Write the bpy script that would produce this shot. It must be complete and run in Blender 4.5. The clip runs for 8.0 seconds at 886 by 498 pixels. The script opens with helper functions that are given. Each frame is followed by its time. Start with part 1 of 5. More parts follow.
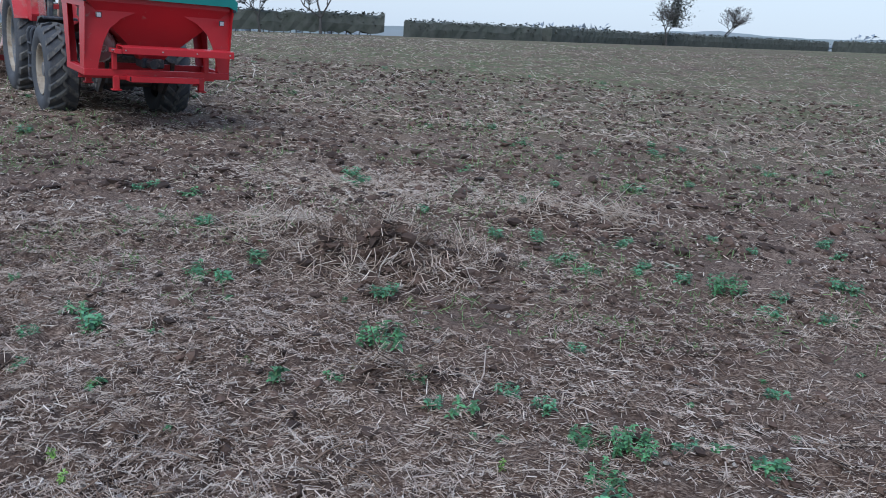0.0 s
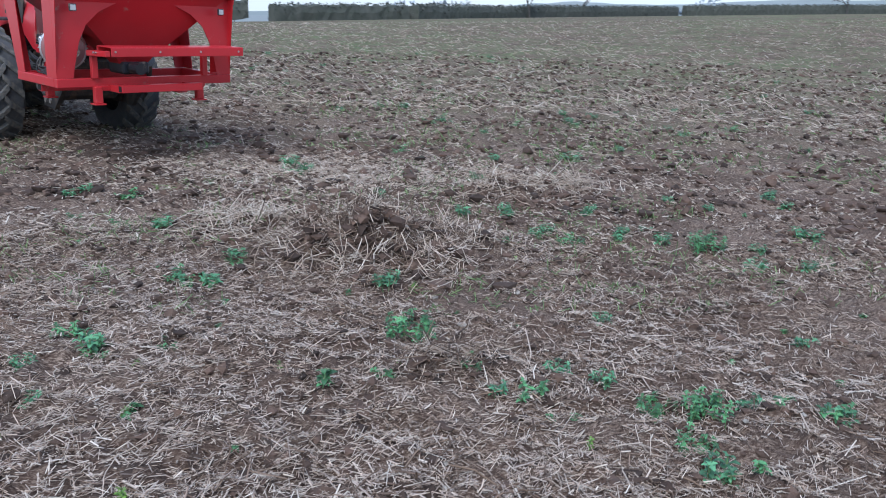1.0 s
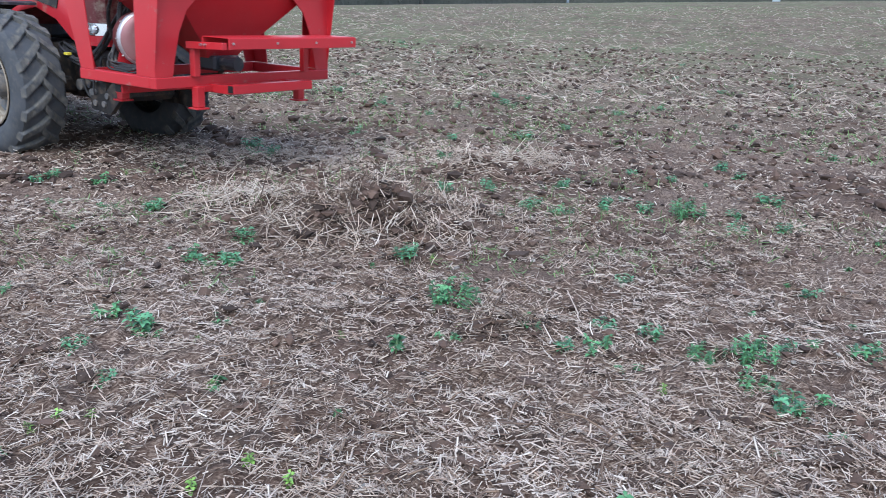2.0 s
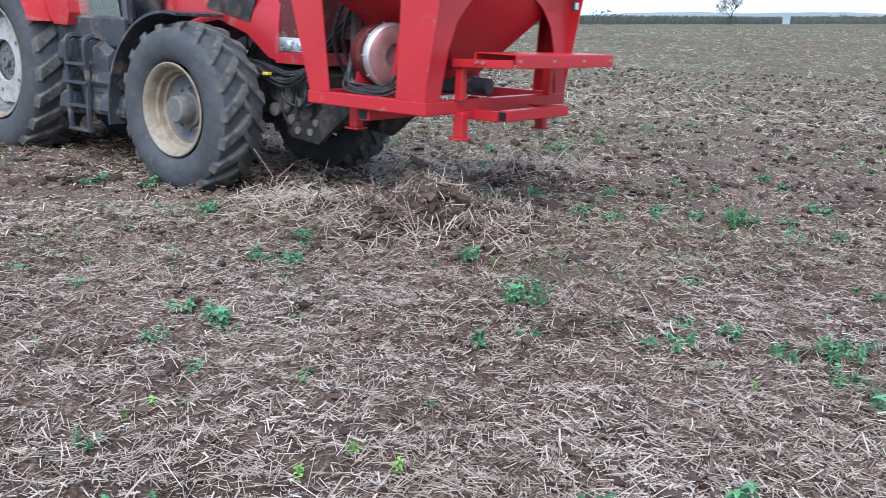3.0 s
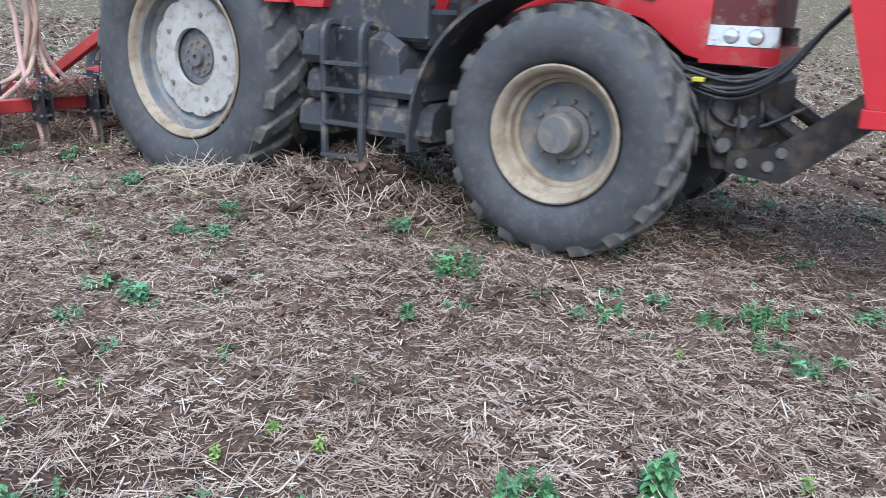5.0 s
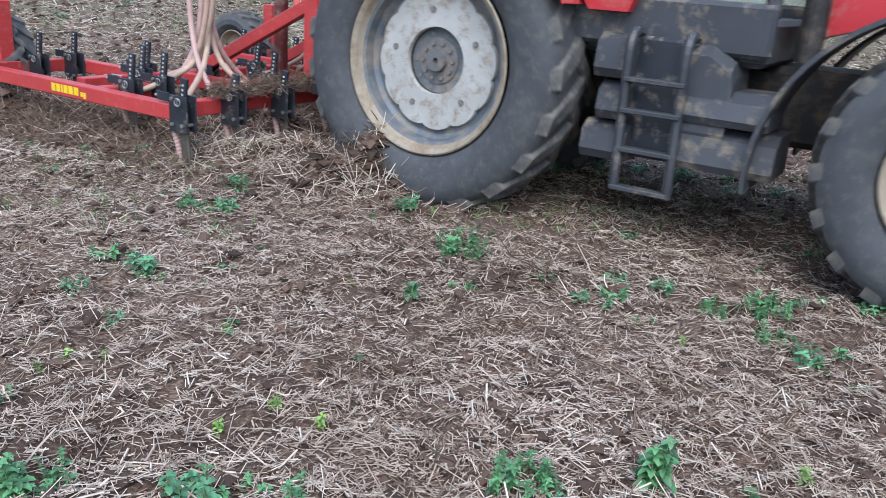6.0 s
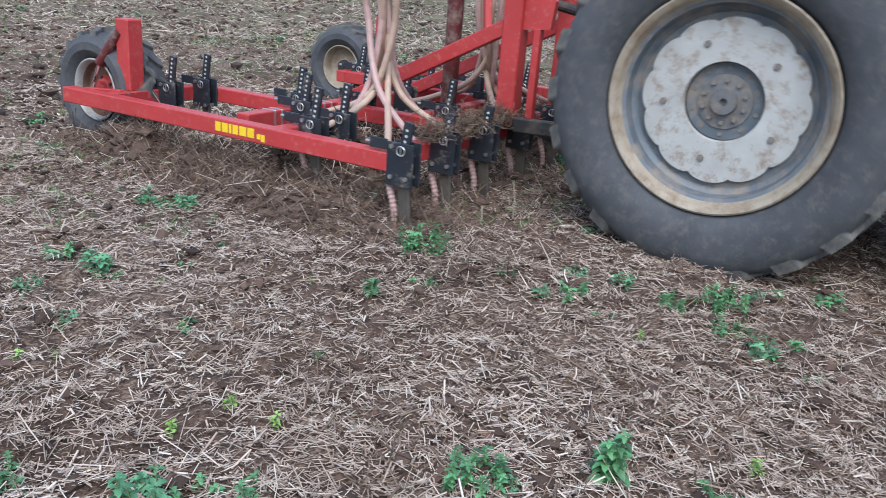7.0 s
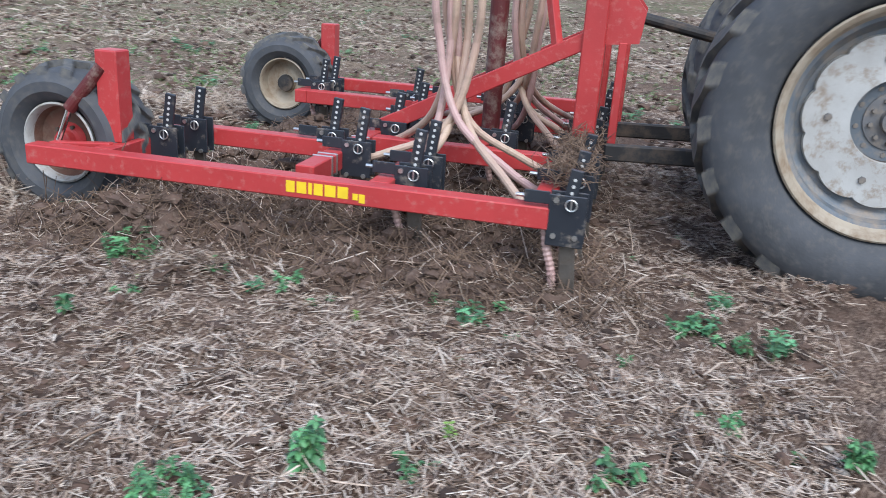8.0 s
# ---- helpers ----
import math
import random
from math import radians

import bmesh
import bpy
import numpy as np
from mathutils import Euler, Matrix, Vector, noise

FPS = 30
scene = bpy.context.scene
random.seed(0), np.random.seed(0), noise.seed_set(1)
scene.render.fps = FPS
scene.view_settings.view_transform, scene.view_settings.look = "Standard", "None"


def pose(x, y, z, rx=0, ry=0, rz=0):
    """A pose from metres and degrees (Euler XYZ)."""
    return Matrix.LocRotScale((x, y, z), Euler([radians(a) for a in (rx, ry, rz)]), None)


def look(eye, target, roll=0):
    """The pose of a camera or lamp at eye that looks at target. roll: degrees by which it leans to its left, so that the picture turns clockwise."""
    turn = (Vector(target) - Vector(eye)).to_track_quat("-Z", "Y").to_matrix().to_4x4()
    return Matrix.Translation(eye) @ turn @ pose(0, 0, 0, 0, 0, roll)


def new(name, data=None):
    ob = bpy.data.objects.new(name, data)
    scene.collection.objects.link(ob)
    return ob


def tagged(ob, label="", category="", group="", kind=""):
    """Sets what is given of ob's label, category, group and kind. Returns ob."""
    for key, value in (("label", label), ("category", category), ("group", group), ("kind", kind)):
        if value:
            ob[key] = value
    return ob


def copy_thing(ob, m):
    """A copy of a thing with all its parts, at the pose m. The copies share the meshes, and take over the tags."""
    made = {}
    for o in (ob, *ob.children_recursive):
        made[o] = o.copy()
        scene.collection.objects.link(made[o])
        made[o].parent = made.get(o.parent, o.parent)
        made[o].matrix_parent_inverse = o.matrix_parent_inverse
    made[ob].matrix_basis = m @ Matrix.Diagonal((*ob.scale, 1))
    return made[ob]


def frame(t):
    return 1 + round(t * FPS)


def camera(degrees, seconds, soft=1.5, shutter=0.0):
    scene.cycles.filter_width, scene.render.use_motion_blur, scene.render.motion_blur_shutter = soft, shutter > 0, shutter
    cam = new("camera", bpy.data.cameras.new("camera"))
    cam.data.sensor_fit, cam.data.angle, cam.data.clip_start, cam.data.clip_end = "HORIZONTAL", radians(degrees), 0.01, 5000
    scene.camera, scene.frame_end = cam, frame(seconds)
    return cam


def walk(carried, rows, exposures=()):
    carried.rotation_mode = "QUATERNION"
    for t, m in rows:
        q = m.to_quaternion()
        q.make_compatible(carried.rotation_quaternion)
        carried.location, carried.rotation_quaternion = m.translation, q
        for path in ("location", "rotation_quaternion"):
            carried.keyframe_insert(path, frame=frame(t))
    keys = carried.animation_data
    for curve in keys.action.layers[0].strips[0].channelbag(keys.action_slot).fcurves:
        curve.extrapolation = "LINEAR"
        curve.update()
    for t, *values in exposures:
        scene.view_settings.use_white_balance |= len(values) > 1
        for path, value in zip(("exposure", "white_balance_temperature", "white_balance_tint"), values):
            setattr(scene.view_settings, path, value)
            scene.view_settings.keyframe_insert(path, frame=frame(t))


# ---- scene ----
cam = camera(57.2, 8.0, soft=0.65, shutter=0.25)
PATH = [
    (0, (0.052, 0.068, 1.732), (-0.034, 1.996, 1.207), 4.9),
    (0.5, (-0.271, 0.206, 1.686), (-0.26, 2.138, 1.17), 1.8),
    (1, (-0.701, 0.249, 1.641), (-0.494, 2.16, 1.089), 2.2),
    (1.5, (-1.137, 0.196, 1.602), (-0.784, 2.062, 0.976), 1.4),
    (1.7, (-1.28, 0.218, 1.576), (-0.878, 2.082, 0.976), 1.8),
    (2.8, (-1.773, 0.272, 1.441), (-1.275, 2.132, 0.9), 2.7),
    (3, (-1.794, 0.313, 1.406), (-1.355, 2.193, 0.883), 2.7),
    (3.5, (-1.734, 0.402, 1.381), (-1.309, 2.279, 0.837), 2.3),
    (4, (-1.71, 0.373, 1.411), (-1.215, 2.229, 0.855), 3.3),
    (4.5, (-1.707, 0.388, 1.406), (-1.12, 2.21, 0.826), 4.4),
    (4.7, (-1.708, 0.366, 1.394), (-1.131, 2.191, 0.817), 3.2),
    (6, (-1.703, 0.361, 1.412), (-1.149, 2.173, 0.772), 4.7),
    (6.5, (-1.69, 0.358, 1.415), (-1.106, 2.163, 0.782), 5.1),
    (7, (-1.65, 0.355, 1.421), (-1.03, 2.143, 0.773), 5.0),
    (7.5, (-1.502, 0.324, 1.429), (-0.719, 2.049, 0.787), 3.1),
    (7.6, (-1.464, 0.311, 1.434), (-0.615, 2.005, 0.795), 3.1),
    (7.7, (-1.437, 0.302, 1.44), (-0.523, 1.957, 0.788), 3.6),
    (7.8, (-1.405, 0.281, 1.439), (-0.429, 1.901, 0.789), 3.6),
    (8, (-1.336, 0.244, 1.444), (-0.247, 1.793, 0.799), 3.8),
]
EXPOSED = [(0.0, 0.68, 5800, 8), (0.5, 0.80, 5800, 8), (1.0, 1.04, 5850, 8), (1.5, 1.29, 5850, 8), (3.0, 1.42, 5950, 8), (4.5, 1.50, 6050, 8), (6.0, 1.38, 6100, 8), (7.0, 1.28, 6150, 8), (8.0, 1.38, 6250, 8)]
walk(cam, [(t, look(eye, target, roll)) for t, eye, target, roll in PATH], EXPOSED)

# ---- light ----
world = bpy.data.worlds.new("overcast_sky")
world.use_nodes = True
scene.world = world
wn = world.node_tree.nodes
sky = wn.new("ShaderNodeTexSky")
sky.sky_type, sky.sun_disc = "NISHITA", False
sky.sun_elevation, sky.sun_rotation = radians(58), radians(200)
sky.air_density, sky.dust_density, sky.ozone_density = 1.0, 0.2, 2.0
hsv = wn.new("ShaderNodeHueSaturation")
hsv.inputs["Saturation"].default_value = 0.80
world.node_tree.links.new(sky.outputs[0], hsv.inputs["Color"])
# an overcast sky is two to three times brighter overhead than at the horizon
up = wn.new("ShaderNodeTexCoord")
height = wn.new("ShaderNodeSeparateXYZ")
world.node_tree.links.new(up.outputs["Generated"], height.inputs[0])
veil = wn.new("ShaderNodeMapRange")
for key, value in zip(("From Min", "From Max", "To Min", "To Max"), (0.0, 0.9, 0.45, 1.55)):
    veil.inputs[key].default_value = value
world.node_tree.links.new(height.outputs[2], veil.inputs["Value"])
veiled = wn.new("ShaderNodeVectorMath")
veiled.operation = "SCALE"
# thin cloud greys the sky towards the horizon
cloud = wn.new("ShaderNodeMapRange")
for key, value in zip(("From Min", "From Max", "To Min", "To Max"), (0.0, 0.35, 1.0, 0.0)):
    cloud.inputs[key].default_value = value
world.node_tree.links.new(height.outputs[2], cloud.inputs["Value"])
greyed = wn.new("ShaderNodeMix")
greyed.data_type = "RGBA"
greyed.inputs[7].default_value = (9.0, 9.9, 10.8, 1)
world.node_tree.links.new(cloud.outputs[0], greyed.inputs[0])
world.node_tree.links.new(hsv.outputs[0], greyed.inputs[6])
world.node_tree.links.new(greyed.outputs[2], veiled.inputs[0])
world.node_tree.links.new(veil.outputs[0], veiled.inputs["Scale"])
world.node_tree.links.new(veiled.outputs[0], wn["Background"].inputs[0])
wn["Background"].inputs[1].default_value = 0.105
sun = new("sun", bpy.data.lights.new("sun", "SUN"))
sun.data.energy, sun.data.angle, sun.data.color = 1.5, radians(50), (1.0, 0.97, 0.93)
sun.matrix_basis = look((-4, -8, 14), (0, 3, 0))


# ---- materials ----
def mat(name, col, rough=0.6, metal=0.0, col2=None, scale=8.0, dust=None, amount=0.4, dscale=3.0, bump=0.15, bscale=60.0, per="", detail=5.0, palette=None):
    """Base colour with a second tone at one scale, dirt at another, and fine relief."""
    m = bpy.data.materials.new(name)
    m.use_nodes = True
    n, l = m.node_tree.nodes, m.node_tree.links
    b = n["Principled BSDF"]
    b.inputs["Metallic"].default_value = metal
    tc = n.new("ShaderNodeTexCoord")

    def noise_at(sc, det=detail):
        t = n.new("ShaderNodeTexNoise")
        t.inputs["Scale"].default_value, t.inputs["Detail"].default_value = sc, det
        l.new(tc.outputs["Object"], t.inputs["Vector"])
        return t

    def ramp(src, lo, hi):
        r = n.new("ShaderNodeMapRange")
        r.inputs["From Min"].default_value, r.inputs["From Max"].default_value = lo, hi
        l.new(src, r.inputs["Value"])
        return r.outputs[0]

    def mix(fac, a, c):
        x = n.new("ShaderNodeMix")
        x.data_type = "RGBA"
        for sock, v in ((x.inputs[6], a), (x.inputs[7], c)):
            if isinstance(v, tuple):
                sock.default_value = (*v, 1)
            else:
                l.new(v, sock)
        if isinstance(fac, float):
            x.inputs[0].default_value = fac
        else:
            l.new(fac, x.inputs[0])
        return x.outputs[2]

    out = mix(ramp(noise_at(scale).outputs[0], 0.3, 0.7), col, col2 or tuple(c * 0.75 for c in col))
    if palette:
        cr = n.new("ShaderNodeValToRGB")
        l.new(n.new("ShaderNodeNewGeometry").outputs["Random Per Island"], cr.inputs[0])
        while len(cr.color_ramp.elements) < len(palette):
            cr.color_ramp.elements.new(0.5)
        for k, (e, c) in enumerate(zip(cr.color_ramp.elements, palette)):
            e.position, e.color = k / (len(palette) - 1), (*c, 1)
        out = mix(ramp(noise_at(scale * 8).outputs[0], 0.48, 1.15), cr.outputs[0], (0.20, 0.145, 0.11))
    elif per:
        src = n.new("ShaderNodeObjectInfo").outputs["Random"] if per == "object" else n.new("ShaderNodeNewGeometry").outputs["Random Per Island"]
        h = n.new("ShaderNodeHueSaturation")
        v = n.new("ShaderNodeMapRange")
        v.inputs["To Min"].default_value, v.inputs["To Max"].default_value = 0.4, 1.55
        l.new(src, v.inputs["Value"])
        l.new(v.outputs[0], h.inputs["Value"])
        l.new(out, h.inputs["Color"])
        out = h.outputs[0]
    if dust:
        d = noise_at(dscale, 8.0)
        d.inputs["Roughness"].default_value = 0.7
        fac = ramp(d.outputs[0], 0.62 - amount * 0.5, 0.8 - amount * 0.35)
        out = mix(fac, out, dust)
        r = n.new("ShaderNodeMapRange")
        r.inputs["To Min"].default_value, r.inputs["To Max"].default_value = rough, 0.95
        l.new(fac, r.inputs["Value"])
        l.new(r.outputs[0], b.inputs["Roughness"])
    else:
        b.inputs["Roughness"].default_value = rough
    l.new(out, b.inputs["Base Color"])
    if bump:
        bp = n.new("ShaderNodeBump")
        bp.inputs["Strength"].default_value, bp.inputs["Distance"].default_value = bump, 0.01
        l.new(noise_at(bscale, 6.0).outputs[0], bp.inputs["Height"])
        l.new(bp.outputs[0], b.inputs["Normal"])
    return m


DUST = (0.30, 0.25, 0.20)
M_RED = mat("red_paint", (0.52, 0.022, 0.030), 0.36, 0, (0.45, 0.018, 0.026), 2.0, DUST, 0.03, 7.0, 0.03, 90)
M_RED_DARK = mat("dark_red_paint", (0.12, 0.016, 0.016), 0.6, 0, (0.085, 0.014, 0.014), 3.0, DUST, 0.18, 6.0, 0.05, 80)
M_RED_OLD = mat("worn_red_paint", (0.47, 0.045, 0.045), 0.45, 0, (0.38, 0.034, 0.034), 3.0, (0.46, 0.14, 0.12), 0.16, 26.0, 0.08, 70)
M_BONNET = mat("tractor_red_paint", (0.48, 0.026, 0.036), 0.32, 0, (0.41, 0.022, 0.03), 2.0, (0.33, 0.22, 0.17), 0.22, 4.0, 0.02, 50)
M_TYRE = mat("dusty_tyre_rubber", (0.044, 0.047, 0.052), 0.75, 0, (0.070, 0.074, 0.082), 5.0, (0.105, 0.10, 0.094), 0.26, 18.0, 0.2, 60)
M_LUG = mat("dusty_tyre_lugs", (0.050, 0.053, 0.057), 0.8, 0, (0.085, 0.086, 0.088), 5.0, (0.16, 0.145, 0.12), 0.38, 18.0, 0.25, 60)
M_RIM = mat("cream_rim_paint", (0.36, 0.31, 0.24), 0.6, 0, (0.27, 0.22, 0.16), 5.0, (0.20, 0.14, 0.09), 0.32, 8.0, 0.06, 60)
M_RIMGREY = mat("grey_rim_steel", (0.10, 0.12, 0.14), 0.55, 0.2, (0.15, 0.17, 0.19), 4.0, DUST, 0.32, 7.0, 0.06, 60)
M_WHITE = mat("chipped_white_paint", (0.46, 0.46, 0.44), 0.6, 0, (0.37, 0.36, 0.34), 6.0, (0.22, 0.15, 0.09), 0.25, 14.0, 0.15, 40)
M_HUB = mat("grey_hub_casting", (0.17, 0.17, 0.175), 0.65, 0.3, (0.12, 0.12, 0.12), 9.0, DUST, 0.32, 12.0, 0.1, 60)
M_PLASTIC = mat("grey_plastic", (0.050, 0.053, 0.062), 0.5, 0, (0.036, 0.039, 0.046), 3.0, (0.25, 0.20, 0.145), 0.20, 7.0, 0.06, 120)
M_BLACK = mat("black_painted_steel", (0.018, 0.022, 0.030), 0.42, 0.1, (0.028, 0.032, 0.04), 6.0, DUST, 0.14, 10.0, 0.05, 80)
M_IRON = mat("dark_dirty_iron", (0.045, 0.043, 0.042), 0.6, 0.4, (0.03, 0.028, 0.028), 6.0, (0.16, 0.12, 0.09), 0.30, 8.0, 0.12, 50)
M_TINE = mat("soil_polished_steel", (0.16, 0.145, 0.13), 0.45, 0.6, (0.10, 0.085, 0.07), 8.0, (0.13, 0.10, 0.075), 0.35, 14.0, 0.08, 80)
M_ZINC = mat("zinc_bolts", (0.62, 0.62, 0.60), 0.32, 0.9, (0.5, 0.49, 0.46), 20.0, None)
M_ALU = mat("dull_aluminium", (0.66, 0.64, 0.65), 0.42, 0.75, (0.52, 0.48, 0.48), 4.0, (0.40, 0.28, 0.24), 0.15, 8.0, 0.05, 30)
M_SHROUD = mat("dusty_fan_shroud", (0.30, 0.13, 0.13), 0.42, 0.3, (0.36, 0.22, 0.21), 4.0, (0.40, 0.30, 0.27), 0.25, 8.0, 0.05, 30)
M_CHROME = mat("bright_metal", (0.72, 0.70, 0.69), 0.2, 1.0, (0.55, 0.52, 0.5), 5.0, (0.35, 0.25, 0.2), 0.12, 10.0, 0.02, 60)
M_HOSE = mat("tan_plastic_hose", (0.52, 0.38, 0.28), 0.5, 0, (0.44, 0.29, 0.23), 4.0, (0.33, 0.26, 0.19), 0.25, 9.0, 0.0)
M_HOSE_PINK = mat("pinkish_plastic_hose", (0.45, 0.27, 0.25), 0.5, 0, (0.50, 0.35, 0.31), 4.0, (0.30, 0.22, 0.18), 0.25, 9.0, 0.0)
M_RUBBERHOSE = mat("black_rubber_hose", (0.02, 0.02, 0.022), 0.5, 0, (0.035, 0.035, 0.036), 10.0, DUST, 0.1, 9.0, 0.0)
M_TARP = mat("green_tarpaulin", (0.012, 0.19, 0.165), 0.5, 0, (0.016, 0.23, 0.20), 2.0, None, bump=0.25, bscale=5)
M_YELLOW = mat("yellow_decal", (0.85, 0.60, 0.02), 0.5, 0, (0.75, 0.5, 0.02), 20.0, None, bump=0)
M_YTAG = mat("yellow_plastic", (0.75, 0.62, 0.05), 0.5, 0, (0.6, 0.5, 0.05), 20.0, None, bump=0)
# near-black colour for plates that paint the shade in tube ends
M_TUBE_SHADE = mat("painted_tube_shade", (0.01, 0.01, 0.01), 0.9, 0, None, 4.0, None, bump=0)
M_STRAW = mat("weathered_straw", (0.5, 0.4, 0.3), 0.6, scale=3.0, bump=0, palette=((0.10, 0.062, 0.043), (0.44, 0.31, 0.23), (0.76, 0.61, 0.49), (0.42, 0.335, 0.285), (0.82, 0.70, 0.58), (0.25, 0.17, 0.125), (0.88, 0.78, 0.67), (0.54, 0.40, 0.295)))
M_STRAW_FAR = mat("thin_straw", (0.5, 0.4, 0.3), 0.7, scale=3.0, bump=0, palette=((0.12, 0.078, 0.055), (0.50, 0.38, 0.29), (0.78, 0.65, 0.53), (0.25, 0.175, 0.125), (0.88, 0.79, 0.68), (0.40, 0.29, 0.21)))
M_STRAW_DARK = mat("rotting_straw", (0.17, 0.115, 0.08), 0.85, scale=3.0, bump=0, palette=((0.06, 0.040, 0.030), (0.16, 0.105, 0.073), (0.28, 0.19, 0.13), (0.10, 0.066, 0.047)))
M_CLOD = mat("soil_clods", (0.068, 0.041, 0.030), 0.95, 0, (0.118, 0.075, 0.054), 14.0, None, bump=0.8, bscale=120, per="island")
M_CHURN = mat("freshly_churned_soil", (0.068, 0.042, 0.030), 0.95, 0, (0.125, 0.08, 0.058), 14.0, (0.20, 0.15, 0.115), 0.18, 30.0, 1.0, 45)
M_RUST = mat("rusty_rim", (0.17, 0.075, 0.05), 0.75, 0.1, (0.10, 0.06, 0.045), 6.0, (0.22, 0.16, 0.12), 0.3, 9.0, 0.2, 50)
M_LEAF = mat("weed_leaves", (0.070, 0.195, 0.080), 0.5, 0, (0.105, 0.26, 0.10), 9.0, None, bump=0.2, bscale=90, per="object")
M_LEAF_GREY = mat("blue_green_weed_leaves", (0.075, 0.21, 0.105), 0.55, 0, (0.11, 0.27, 0.125), 9.0, None, bump=0.2, bscale=90, per="object")
M_LEAF_YELLOW = mat("yellow_green_weed_leaves", (0.20, 0.33, 0.06), 0.55, 0, (0.14, 0.27, 0.06), 9.0, None, bump=0.2, bscale=90, per="object")
M_GRASS = mat("grass_shoots", (0.12, 0.21, 0.07), 0.6, 0, (0.17, 0.24, 0.09), 6.0, None, bump=0, per="island")
M_STEM = mat("weed_stems", (0.13, 0.22, 0.08), 0.6, 0, (0.10, 0.16, 0.07), 20.0, None, bump=0)
M_TWIG = mat("dark_roots", (0.10, 0.07, 0.05), 0.85, scale=5.0, bump=0, palette=((0.05, 0.032, 0.024), (0.13, 0.085, 0.06), (0.08, 0.052, 0.038), (0.27, 0.19, 0.135), (0.11, 0.07, 0.05)))
M_HEDGE = mat("winter_hedge", (0.055, 0.063, 0.048), 0.9, 0, (0.09, 0.092, 0.078), 1.2, None, bump=0, per="island")
M_BARK = mat("bare_bark", (0.10, 0.09, 0.08), 0.9, 0, (0.07, 0.065, 0.06), 3.0, None, bump=0.2, bscale=20)
# pale blue-grey base colours stand in for the haze of distance
M_HAZED_WOODS = mat("distant_woods", (0.22, 0.26, 0.31), 1.0, 0, (0.27, 0.31, 0.36), 0.02, None, bump=0)
M_HAZED_RIDGE = mat("haze_painted_fields", (0.36, 0.40, 0.44), 1.0, 0, (0.30, 0.36, 0.38), 0.01, None, bump=0)
# pale colour painted as light showing through the height bar's holes
M_HOLE_LIGHT = mat("painted_hole_light", (0.6, 0.6, 0.58), 0.6, 0, None, 3.0, None, bump=0)
M_STONE = mat("flint_stones", (0.40, 0.36, 0.31), 0.7, 0, (0.24, 0.21, 0.18), 20.0, None, bump=0.2, bscale=90, per="island")

M_GLASS = bpy.data.materials.new("tinted_cab_glass")
M_GLASS.use_nodes = True
g = M_GLASS.node_tree.nodes["Principled BSDF"]
g.inputs["Base Color"].default_value = (0.75, 0.85, 0.82, 1)
g.inputs["Transmission Weight"].default_value, g.inputs["Roughness"].default_value = 0.9, 0.03
M_LENS = bpy.data.materials.new("lamp_lens")
M_LENS.use_nodes = True
g = M_LENS.node_tree.nodes["Principled BSDF"]
g.inputs["Base Color"].default_value = (0.75, 0.77, 0.8, 1)
g.inputs["Metallic"].default_value, g.inputs["Roughness"].default_value = 0.6, 0.12


